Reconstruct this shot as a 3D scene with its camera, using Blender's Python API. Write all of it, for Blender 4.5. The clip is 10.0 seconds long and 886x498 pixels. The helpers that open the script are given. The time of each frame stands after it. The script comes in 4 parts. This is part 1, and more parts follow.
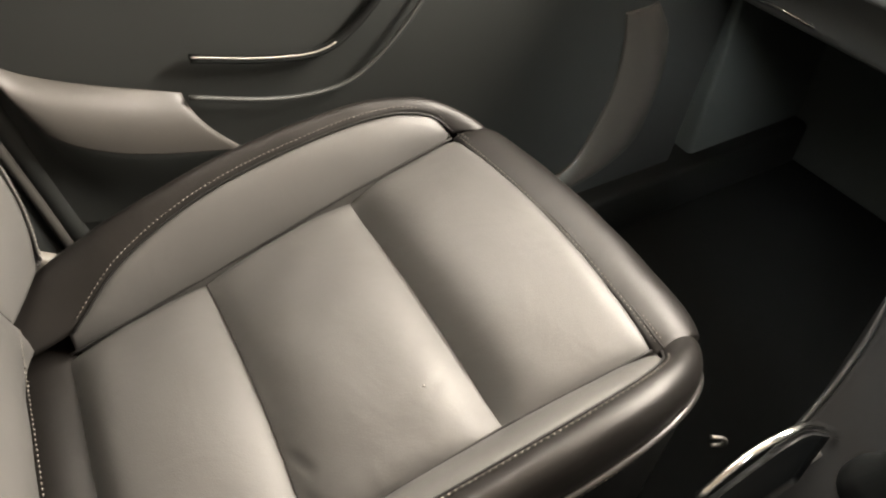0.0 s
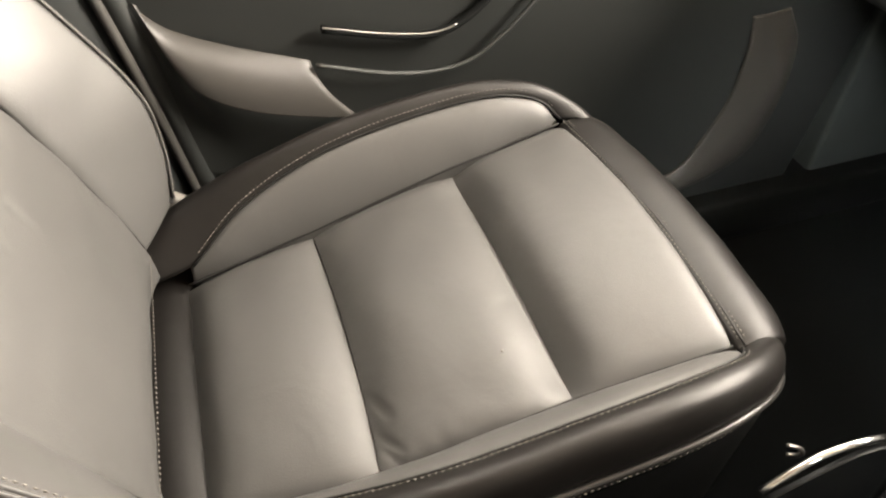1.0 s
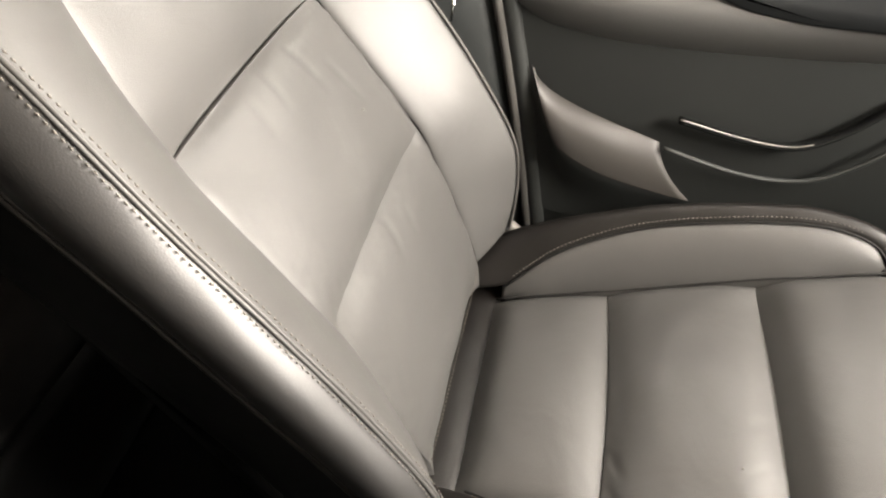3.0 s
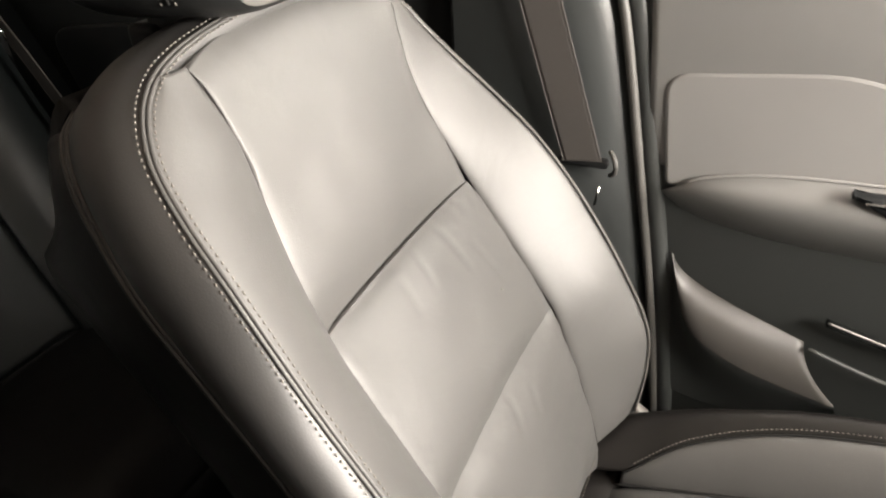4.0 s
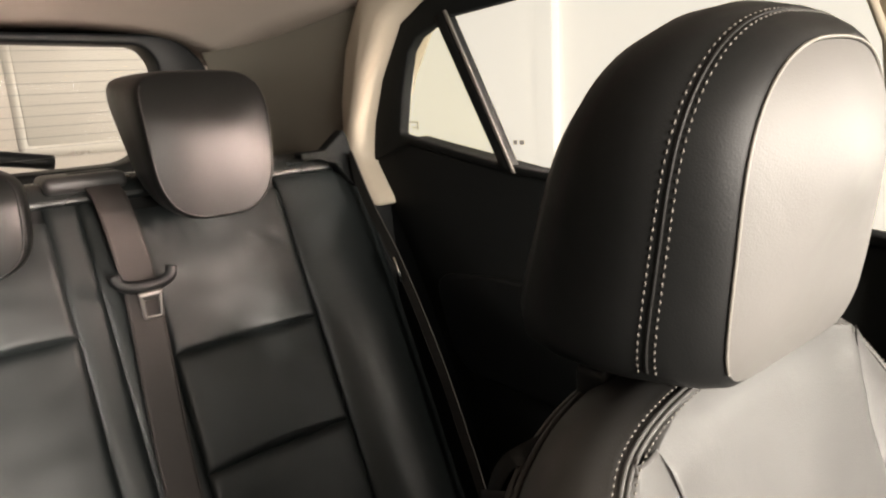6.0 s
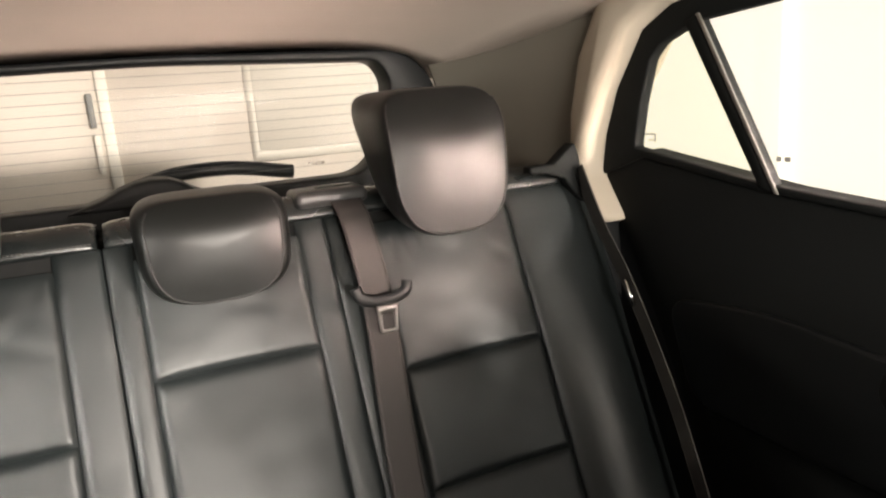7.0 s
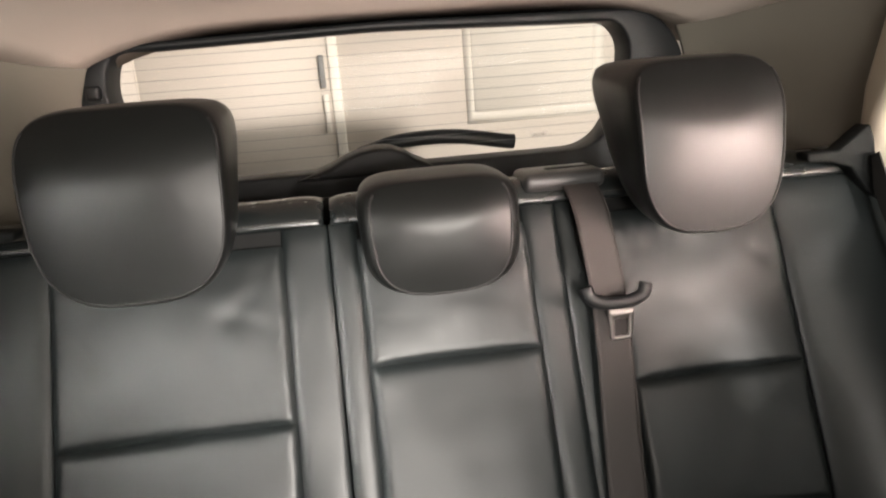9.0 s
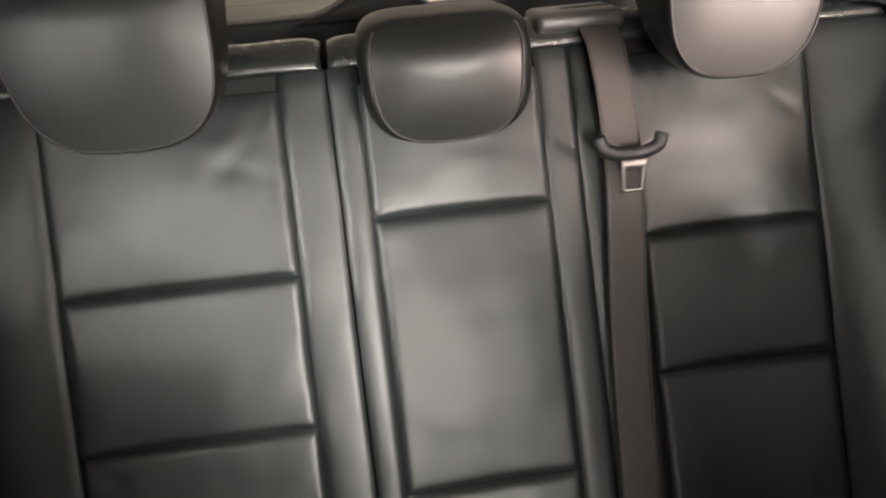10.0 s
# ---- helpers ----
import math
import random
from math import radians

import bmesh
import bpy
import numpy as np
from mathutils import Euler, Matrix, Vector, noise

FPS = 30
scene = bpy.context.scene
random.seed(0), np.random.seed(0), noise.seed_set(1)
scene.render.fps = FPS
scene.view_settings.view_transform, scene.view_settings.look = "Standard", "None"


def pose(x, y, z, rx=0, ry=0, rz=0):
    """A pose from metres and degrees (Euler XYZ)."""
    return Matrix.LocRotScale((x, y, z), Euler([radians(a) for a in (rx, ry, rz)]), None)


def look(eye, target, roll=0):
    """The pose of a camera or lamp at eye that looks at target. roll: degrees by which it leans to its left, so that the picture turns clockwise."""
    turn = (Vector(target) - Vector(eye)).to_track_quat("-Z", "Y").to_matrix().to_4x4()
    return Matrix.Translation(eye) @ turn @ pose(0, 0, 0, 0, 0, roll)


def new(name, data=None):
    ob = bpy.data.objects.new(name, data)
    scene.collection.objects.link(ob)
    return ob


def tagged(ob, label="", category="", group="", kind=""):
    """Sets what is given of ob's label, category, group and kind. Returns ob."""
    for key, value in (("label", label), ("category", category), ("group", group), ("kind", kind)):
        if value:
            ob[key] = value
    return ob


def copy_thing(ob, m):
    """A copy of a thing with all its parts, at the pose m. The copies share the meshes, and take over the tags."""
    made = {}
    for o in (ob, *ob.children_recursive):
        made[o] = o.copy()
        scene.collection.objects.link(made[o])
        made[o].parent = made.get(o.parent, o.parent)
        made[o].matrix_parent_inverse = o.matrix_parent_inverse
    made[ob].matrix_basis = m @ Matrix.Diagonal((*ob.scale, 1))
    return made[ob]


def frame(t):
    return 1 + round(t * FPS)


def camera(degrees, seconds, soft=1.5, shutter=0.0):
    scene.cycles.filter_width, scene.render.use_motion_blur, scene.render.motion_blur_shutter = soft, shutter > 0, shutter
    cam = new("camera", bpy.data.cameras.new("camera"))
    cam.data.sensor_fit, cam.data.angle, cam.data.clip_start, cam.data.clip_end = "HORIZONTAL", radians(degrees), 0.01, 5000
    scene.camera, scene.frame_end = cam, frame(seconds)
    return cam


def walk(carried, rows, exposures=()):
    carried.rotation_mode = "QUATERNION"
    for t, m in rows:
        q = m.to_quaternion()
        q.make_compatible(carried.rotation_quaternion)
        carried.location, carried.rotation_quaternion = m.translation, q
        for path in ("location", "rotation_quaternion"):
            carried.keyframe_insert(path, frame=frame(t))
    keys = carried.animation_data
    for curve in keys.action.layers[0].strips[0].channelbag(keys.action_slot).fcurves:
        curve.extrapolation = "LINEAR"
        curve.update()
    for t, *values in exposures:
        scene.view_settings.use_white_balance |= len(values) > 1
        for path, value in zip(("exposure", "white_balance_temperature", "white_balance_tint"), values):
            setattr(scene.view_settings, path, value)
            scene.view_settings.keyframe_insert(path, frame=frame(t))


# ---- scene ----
cam = camera(66.0, 10.0, soft=2.2)
PATH = [
    (0, (0.007, 0.139, 0.886), (-1.228, 0.857, -0.514), 1.9),
    (0.5, (0.024, 0.14, 0.883), (-1.269, 0.744, -0.519), 1.2),
    (1, (0.043, 0.128, 0.888), (-1.304, 0.583, -0.519), 0.3),
    (1.5, (0.065, 0.104, 0.895), (-1.33, 0.396, -0.509), -0.1),
    (2, (0.083, 0.098, 0.912), (-1.348, 0.176, -0.484), -1.1),
    (2.2, (0.092, 0.093, 0.921), (-1.352, 0.089, -0.463), -1.3),
    (3.3, (0.084, 0.106, 1.025), (-1.343, -0.361, -0.296), -3.1),
    (3.5, (0.083, 0.103, 1.036), (-1.379, -0.441, -0.216), -3.1),
    (4, (0.08, 0.096, 1.052), (-1.443, -0.646, -0.01), -3.2),
    (4.5, (0.063, 0.078, 1.08), (-1.483, -0.813, 0.178), -2.6),
    (5, (0.056, 0.041, 1.103), (-1.485, -1.031, 0.412), -2.7),
    (5.5, (0.05, -0.005, 1.115), (-1.377, -1.3, 0.577), -2.9),
    (6, (0.055, -0.045, 1.124), (-1.178, -1.549, 0.656), -3.2),
    (7.3, (0.098, -0.155, 1.161), (-0.57, -1.99, 0.728), -4.5),
    (7.5, (0.102, -0.171, 1.168), (-0.496, -2.03, 0.738), -4.3),
    (8, (0.112, -0.2, 1.176), (-0.319, -2.107, 0.754), -4.3),
    (8.5, (0.109, -0.219, 1.185), (-0.19, -2.152, 0.767), -4.5),
    (9, (0.097, -0.251, 1.172), (-0.123, -2.173, 0.664), -4.5),
    (9.5, (0.094, -0.264, 1.161), (-0.083, -2.126, 0.452), -4.8),
    (10, (0.096, -0.277, 1.146), (-0.065, -2.066, 0.267), -4.7),
]
EXPOSURES = [(0, 0.50, 7050, 10), (1.5, 0.42, 7050, 10), (2.2, 0.32, 6900, 10), (3.4, 0.22, 6700, 10), (4.2, 0.08, 6650, 10), (5.0, -0.17, 6750, 10), (5.7, -0.12, 6800, 10), (6.2, 0.18, 6800, 10), (7.4, 0.38, 6650, 10), (8.6, 0.32, 6500, 10), (9.5, 0.30, 6500, 10), (10, 0.34, 6500, 10)]
walk(cam, [(t, look(eye, target, roll)) for t, eye, target, roll in PATH], EXPOSURES)

# ---- light ----
SUN_DIR = (0.24, -0.955, -0.15)
world = bpy.data.worlds.new("sky")
scene.world = world
world.use_nodes = True
wn = world.node_tree.nodes
sky = wn.new("ShaderNodeTexSky")
sky.sky_type = "NISHITA"
sky.sun_disc = False
sky.sun_elevation = radians(10)
sky.sun_rotation = radians(-17)
world.node_tree.links.new(sky.outputs[0], wn["Background"].inputs[0])
wn["Background"].inputs[1].default_value = 0.05


def sun_lamp():
    data = bpy.data.lights.new("sun", "SUN")
    data.energy, data.angle, data.color = 2.6, radians(3), (1.0, 0.92, 0.85)
    ob = new("sun", data)
    ob.rotation_euler = Vector(SUN_DIR).to_track_quat("-Z", "Y").to_euler()


def window_light(name, eye, target, sx, sy, watts, colour, spread=180):
    data = bpy.data.lights.new(name, "AREA")
    data.shape, data.size, data.size_y = "RECTANGLE", sx, sy
    data.energy, data.color, data.spread = watts, colour, radians(spread)
    ob = new(name, data)
    ob.matrix_world = look(eye, target)


sun_lamp()
window_light("windscreen_daylight", (-0.28, 1.20, 1.12), (-0.24, -0.05, 0.50), 0.90, 0.38, 85.0, (1.0, 0.935, 0.865))
window_light("left_window_daylight", (-0.735, 0.43, 1.09), (0.2, 0.40, 0.70), 0.96, 0.30, 10.5, (1.0, 0.95, 0.89))
# Added fill lamp, a narrow beam that lifts the dark passenger footwell.
window_light("footwell_fill_light", (0.69, 0.52, 1.05), (-0.52, 1.0, 0.25), 0.5, 0.2, 0.85, (0.94, 0.98, 1.0), 36)
window_light("rear_right_window_daylight", (0.69, -0.42, 1.12), (0.13, -1.05, 0.84), 0.26, 0.12, 1.15, (1.0, 0.965, 0.91), 54)
window_light("rear_left_window_daylight", (-0.69, -0.52, 1.04), (-0.31, -1.03, 1.05), 0.5, 0.14, 2.6, (1.0, 0.78, 0.70), 48)



# ---- materials ----
def material(name, colour, rough=0.5, metal=0.0, grain=300.0, bump=0.1, vary=0.12, spec=0.5, big=6.0, kind="noise", wrinkle=0.0, coat=0.0):
    mat = bpy.data.materials.new(name)
    mat.use_nodes = True
    nt = mat.node_tree
    n, l = nt.nodes, nt.links
    b = n["Principled BSDF"]
    b.inputs["Metallic"].default_value = metal
    b.inputs["Specular IOR Level"].default_value = spec
    b.inputs["Coat Weight"].default_value = coat
    tc = n.new("ShaderNodeTexCoord")
    info = n.new("ShaderNodeObjectInfo")
    large = n.new("ShaderNodeTexNoise")
    large.inputs["Scale"].default_value = big
    large.inputs["Detail"].default_value = 4
    l.new(tc.outputs["Object"], large.inputs["Vector"])
    fine = n.new("ShaderNodeTexVoronoi" if kind == "leather" else "ShaderNodeTexNoise")
    fine.inputs["Scale"].default_value = grain
    l.new(tc.outputs["Object"], fine.inputs["Vector"])
    ramp = n.new("ShaderNodeMapRange")
    ramp.inputs["To Min"].default_value = 1 - vary
    ramp.inputs["To Max"].default_value = 1 + vary
    l.new(large.outputs["Fac"], ramp.inputs["Value"])
    tint = n.new("ShaderNodeMixRGB")
    tint.blend_type = "MULTIPLY"
    tint.inputs[0].default_value = 1.0
    tint.inputs[1].default_value = (*colour, 1)
    l.new(ramp.outputs[0], tint.inputs[2])
    l.new(tint.outputs[0], b.inputs["Base Color"])
    rr = n.new("ShaderNodeMapRange")
    rr.inputs["To Min"].default_value = max(0.02, rough - 0.08)
    rr.inputs["To Max"].default_value = min(1.0, rough + 0.08)
    l.new(large.outputs["Fac"], rr.inputs["Value"])
    l.new(rr.outputs[0], b.inputs["Roughness"])
    height = fine.outputs[0]
    bn = n.new("ShaderNodeBump")
    bn.inputs["Strength"].default_value = bump
    bn.inputs["Distance"].default_value = 0.0006
    l.new(height, bn.inputs["Height"])
    if wrinkle:
        w = n.new("ShaderNodeTexNoise")
        w.inputs["Scale"].default_value = 14.0
        w.inputs["Detail"].default_value = 3
        w.inputs["Distortion"].default_value = 0.6
        l.new(tc.outputs["Object"], w.inputs["Vector"])
        b2 = n.new("ShaderNodeBump")
        b2.inputs["Strength"].default_value = wrinkle
        b2.inputs["Distance"].default_value = 0.006
        l.new(w.outputs["Fac"], b2.inputs["Height"])
        l.new(b2.outputs[0], bn.inputs["Normal"])
    l.new(bn.outputs[0], b.inputs["Normal"])
    return mat


# One black leather: light on faces and shade on sides set into base colour.
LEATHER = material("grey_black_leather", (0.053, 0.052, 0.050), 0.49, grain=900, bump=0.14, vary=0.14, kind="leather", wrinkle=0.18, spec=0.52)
# Front leather again; the dim rear light is put into darker base colours.
LEATHER_REAR_SHADE = material("shaded_rear_leather", (0.0082, 0.0108, 0.0112), 0.44, grain=900, bump=0.12, vary=0.14, kind="leather", wrinkle=0.12, spec=0.46)
# Rear leather made glossier so the seat tops mirror the window.
LEATHER_TOP = material("glossy_rear_leather", (0.010, 0.012, 0.0122), 0.27, grain=900, bump=0.1, vary=0.14, kind="leather", wrinkle=0.14, spec=0.6)
# Shaded copies of the seat leather for flanks, borders and cushion sides.
LEATHER_SHADE = material("shaded_black_leather", (0.0075, 0.0078, 0.0078), 0.46, grain=900, bump=0.12, vary=0.1, kind="leather", wrinkle=0.16, spec=0.17)
LEATHER_BORDER_SHADE = material("shaded_border_leather", (0.012, 0.0115, 0.011), 0.51, grain=900, bump=0.10, vary=0.12, kind="leather", wrinkle=0.12, spec=0.95)
LEATHER_SIDE_SHADE = material("shaded_cushion_leather", (0.0068, 0.0060, 0.0054), 0.43, grain=900, bump=0.12, vary=0.12, kind="leather", wrinkle=0.16, spec=0.32)
# Rear headrest copy, darkened further because less light reaches it.
LEATHER_HEAD_SHADE = material("shaded_headrest_leather", (0.004, 0.0044, 0.0042), 0.38, grain=900, bump=0.12, vary=0.14, kind="leather", wrinkle=0.12, spec=0.24)
# Seat leather lightened so the front headrest face looks brightly lit.
LEATHER_FACE_LIT = material("lit_headrest_leather", (0.085, 0.081, 0.076), 0.58, grain=900, bump=0.12, vary=0.1, kind="leather", wrinkle=0.14, spec=0.5)
THREAD = material("grey_thread", (0.125, 0.115, 0.102), 0.8, grain=2000, bump=0.1)
PIPING = material("light_piping", (0.14, 0.13, 0.115), 0.5, grain=900, bump=0.1)
DARK_PIPING = material("dark_piping", (0.010, 0.0098, 0.0095), 0.5, grain=900, bump=0.1, spec=0.25)
PIPE_GLOSS = material("glossy_piping", (0.02, 0.019, 0.018), 0.36, grain=900, bump=0.1, spec=0.5)
PLASTIC = material("black_plastic", (0.0065, 0.0075, 0.008), 0.5, grain=1200, bump=0.3, vary=0.15, spec=0.25)
DOOR_PLASTIC = material("charcoal_door_plastic", (0.036, 0.039, 0.038), 0.45, grain=1200, bump=0.35, vary=0.12)
DOOR_FABRIC = material("grey_door_insert", (0.165, 0.162, 0.158), 0.55, grain=1000, bump=0.3, vary=0.08)
DOOR_UPPER = material("grey_upper_door_plastic", (0.125, 0.124, 0.120), 0.5, grain=1200, bump=0.35, vary=0.1)
SWOOSH = material("satin_charcoal_plastic", (0.048, 0.045, 0.041), 0.42, grain=1200, bump=0.3, vary=0.1)
GREY_PLASTIC = material("warm_grey_plastic", (0.15, 0.141, 0.127), 0.45, grain=1000, bump=0.2, vary=0.08)
BEIGE = material("beige_trim", (0.52, 0.46, 0.37), 0.55, grain=1100, bump=0.25, vary=0.05)
# Same beige trim, darkened to offset strong light on the middle pillar.
BEIGE_DIMMED = material("dimmed_beige_trim", (0.36, 0.313, 0.245), 0.5, grain=1100, bump=0.25, vary=0.05)
HEADLINER = material("beige_headliner_cloth", (0.54, 0.47, 0.41), 0.95, grain=1500, bump=0.4, vary=0.06, spec=0.1)
CONSOLE = material("dull_black_console_plastic", (0.009, 0.0095, 0.010), 0.85, grain=1200, bump=0.3, vary=0.15, spec=0.12)
MATTE = material("matte_black_plastic", (0.007, 0.008, 0.008), 0.75, grain=1200, bump=0.3, vary=0.15, spec=0.15)
FOOTWELL = material("dark_footwell_lining", (0.065, 0.077, 0.077), 0.9, grain=900, bump=0.6, vary=0.2, spec=0.1)
DASH = material("dark_grey_dash_plastic", (0.085, 0.093, 0.095), 0.5, grain=1200, bump=0.3, vary=0.15)
CARPET = material("black_carpet", (0.005, 0.006, 0.0063), 0.95, grain=900, bump=0.9, vary=0.3, spec=0.1)
WEB_REAR = material("dark_brown_webbing", (0.026, 0.0215, 0.020), 0.75, grain=1400, bump=0.5, vary=0.06)
DULL_STEEL = material("dull_steel", (0.22, 0.21, 0.20), 0.5, metal=1.0)
OUTLET = material("dark_moulded_plastic", (0.03, 0.03, 0.03), 0.4, grain=1200, bump=0.2)
WEBBING = material("brown_grey_webbing", (0.054, 0.049, 0.045), 0.75, grain=1400, bump=0.5, vary=0.06)
WEB_DARK = material("dark_webbing", (0.05, 0.047, 0.043), 0.75, grain=1400, bump=0.5, vary=0.06)
CHROME = material("chrome", (0.75, 0.74, 0.72), 0.14, metal=1.0, grain=300, bump=0.02, vary=0.03)
RUBBER = material("black_rubber", (0.007, 0.0075, 0.008), 0.5, grain=600, bump=0.1, spec=0.28)
RED = material("red_plastic", (0.13, 0.018, 0.014), 0.4)
LUGGAGE = material("grey_beige_luggage_trim", (0.15, 0.138, 0.112), 0.7, grain=1100, bump=0.3, vary=0.06)
SIDING = material("cream_painted_cladding", (0.56, 0.505, 0.45), 0.6, grain=80, bump=0.15, vary=0.05, big=1.2)
GROUND = material("grey_concrete", (0.34, 0.33, 0.31), 0.85, grain=60, bump=0.4, vary=0.15, big=0.7)
LIGHT_PANEL = material("white_paint", (0.66, 0.62, 0.56), 0.5, grain=90, bump=0.1, vary=0.03)
SEAL = material("grey_seal", (0.06, 0.058, 0.054), 0.5)
STEEL = material("bare_steel", (0.5, 0.48, 0.45), 0.4, metal=1.0)
PILLAR = material("dark_pillar_plastic", (0.026, 0.029, 0.029), 0.38, grain=1200, bump=0.3, vary=0.12, spec=0.7)
DARK_WALL = material("dark_blocking_wall", (0.06, 0.058, 0.055), 0.9, grain=90, bump=0.3, vary=0.15, big=0.8)
LABEL = material("grey_print", (0.42, 0.41, 0.39), 0.6)


def glass_material(name, tint):
    mat = bpy.data.materials.new(name)
    mat.use_nodes = True
    b = mat.node_tree.nodes["Principled BSDF"]
    b.inputs["Transmission Weight"].default_value = 1.0
    b.inputs["Roughness"].default_value = 0.0
    b.inputs["IOR"].default_value = 1.08
    b.inputs["Base Color"].default_value = (*tint, 1)
    return mat


GLASS = glass_material("window_glass", (0.96, 0.97, 0.95))
TINTED = glass_material("tinted_glass", (0.93, 0.94, 0.83))
GLOW_BACKDROP = material("glowing_cream_backdrop", (0.80, 0.76, 0.68), 0.9, grain=40, bump=0.1, vary=0.05, big=0.5)
# The backdrop emits light of its own, standing in for daylight on it.
GLOW_BACKDROP.node_tree.nodes["Principled BSDF"].inputs["Emission Color"].default_value = (1.0, 0.95, 0.88, 1)
GLOW_BACKDROP.node_tree.nodes["Principled BSDF"].inputs["Emission Strength"].default_value = 0.62


# ---- mesh tools ----
def finish(name, bm, mat, parent=None, label="", smooth=True):
    me = bpy.data.meshes.new(name)
    if smooth:
        for f in bm.faces:
            f.smooth = True
    bm.normal_update()
    bm.to_mesh(me)
    bm.free()
    me.materials.append(mat)
    ob = new(name, me)
    if parent is not None:
        ob.parent = parent
    if label:
        ob["label"] = label
    return ob


def part(name, bm, mat, parent, label="", smooth=True):
    return finish(name, bm, mat, parent, label, smooth)


def thing(name, place, label, category, group="", kind=""):
    ob = new(name)
    ob.location = place
    ob.empty_display_size = 0.05
    tagged(ob, label, category, group, kind)
    return ob


def at_base(ob):
    """Keep world coordinates for the parts of a thing whose base is not the origin."""
    inv = Matrix.Translation(ob.location).inverted()
    for c in ob.children:
        c.matrix_parent_inverse = inv


def curve(pts):
    """A smooth way through points, by 0..1 along its length."""
    p = np.array(pts, float)
    d = np.concatenate([[0], np.cumsum(np.linalg.norm(np.diff(p, axis=0), axis=1))])
    d /= d[-1]
    m = np.zeros_like(p)
    m[1:-1] = (p[2:] - p[:-2]) / (d[2:] - d[:-2])[:, None]
    m[0] = (p[1] - p[0]) / (d[1] - d[0])
    m[-1] = (p[-1] - p[-2]) / (d[-1] - d[-2])

    def f(t):
        t = min(max(t, 0.0), 1.0)
        k = min(int(np.searchsorted(d, t, side="right")) - 1, len(d) - 2)
        h = d[k + 1] - d[k]
        s = (t - d[k]) / h
        return ((2 * s ** 3 - 3 * s ** 2 + 1) * p[k] + (s ** 3 - 2 * s ** 2 + s) * h * m[k]
                + (-2 * s ** 3 + 3 * s ** 2) * p[k + 1] + (s ** 3 - s ** 2) * h * m[k + 1])
    return f


def table(xs, ys):
    return lambda v: float(np.interp(v, xs, ys))


def loft(a, c, b):
    """A sheet from way a to way b, drawn towards way c (or straight where c is None)."""
    def f(u, v):
        p, q = np.array(a(v)), np.array(b(v))
        if c is None:
            return p + (q - p) * u
        m = np.array(c(v))
        return (1 - u) ** 2 * p + 2 * u * (1 - u) * m + u * u * q
    return f


def steps(n, bunch=0.75):
    t = np.linspace(0, 1, n)
    return (1 - bunch) * t + bunch * (0.5 - 0.5 * np.cos(np.pi * t))


def sheet(P, nu=20, nv=40, up=(0, 0, 1), puff=0.0, edges=((0, 1),) * 4, rim=0.012, wave=0.0, pucker=0.0006, creases=(), fill=0.6):
    """An upholstered panel: the surface P(u, v), filled out by puff, drawn in along its four edges (depth, width), with a turned-in rim.
    pucker: small gathers along the edges; creases: (from, to, depth, width) of single folds."""
    if creases:
        nu, nv = 3 * nu, 3 * nv
    pts = np.array([[P(a, b) for a in steps(nu)] for b in steps(nv)])
    du, dv = np.gradient(pts, axis=1), np.gradient(pts, axis=0)
    n = np.cross(du, dv)
    n /= np.maximum(np.linalg.norm(n, axis=2, keepdims=True), 1e-9)
    sign = 1.0 if float((n @ np.array(up)).sum()) > 0 else -1.0
    n *= sign
    lu = np.concatenate([np.zeros((nv, 1)), np.cumsum(np.linalg.norm(np.diff(pts, axis=1), axis=2), axis=1)], axis=1)
    lv = np.concatenate([np.zeros((1, nu)), np.cumsum(np.linalg.norm(np.diff(pts, axis=0), axis=2), axis=0)], axis=0)
    A, B = np.meshgrid(steps(nu), steps(nv))
    h = puff * np.clip(16 * A * (1 - A) * B * (1 - B), 0, 1) ** fill
    side = np.minimum(lu, lu[:, -1:] - lu)
    for k, ((drop, w), d) in enumerate(zip(edges, (lu, lu[:, -1:] - lu, lv, lv[-1:] - lv))):
        if drop:
            fade = 1 - 0.7 * np.exp(-side / 0.018) if k > 1 and drop > 0.0055 else 1.0
            h = h - drop * fade * np.exp(-(d / w) ** 1.35)
    if wave:
        near = np.minimum(side, np.minimum(lv, lv[-1:] - lv))
        gather = pucker * np.exp(-near / 0.016)
        for j in range(nv):
            for i in range(nu):
                p = Vector(pts[j, i])
                h[j, i] += wave * noise.noise(p * 22.0) + gather[j, i] * noise.noise(p * 85.0)
    for p, q, depth, width in creases:
        p, q = np.array(p), np.array(q)
        t = np.clip(((pts - p) @ (q - p)) / ((q - p) @ (q - p)), 0, 1)
        d = np.linalg.norm(pts - p - t[..., None] * (q - p), axis=2)
        d0 = d.min()
        h = h - depth * np.sin(np.pi * (0.15 + 0.7 * t)) * np.exp(-(np.maximum(d - d0, 0) / width) ** 2)
    top = pts + n * h[..., None]
    bm = bmesh.new()
    vs = [[bm.verts.new(top[j, i]) for i in range(nu)] for j in range(nv)]
    for j in range(nv - 1):
        for i in range(nu - 1):
            f = (vs[j][i], vs[j][i + 1], vs[j + 1][i + 1], vs[j + 1][i])
            bm.faces.new(f if sign > 0 else f[::-1])
    if rim:
        ring = [(0, i) for i in range(nu)] + [(j, nu - 1) for j in range(1, nv)] + [(nv - 1, i) for i in range(nu - 2, -1, -1)] + [(j, 0) for j in range(nv - 2, 0, -1)]
        low = [bm.verts.new(top[j, i] - n[j, i] * rim) for j, i in ring]
        for k in range(len(ring)):
            k2 = (k + 1) % len(ring)
            a, b = vs[ring[k][0]][ring[k][1]], vs[ring[k2][0]][ring[k2][1]]
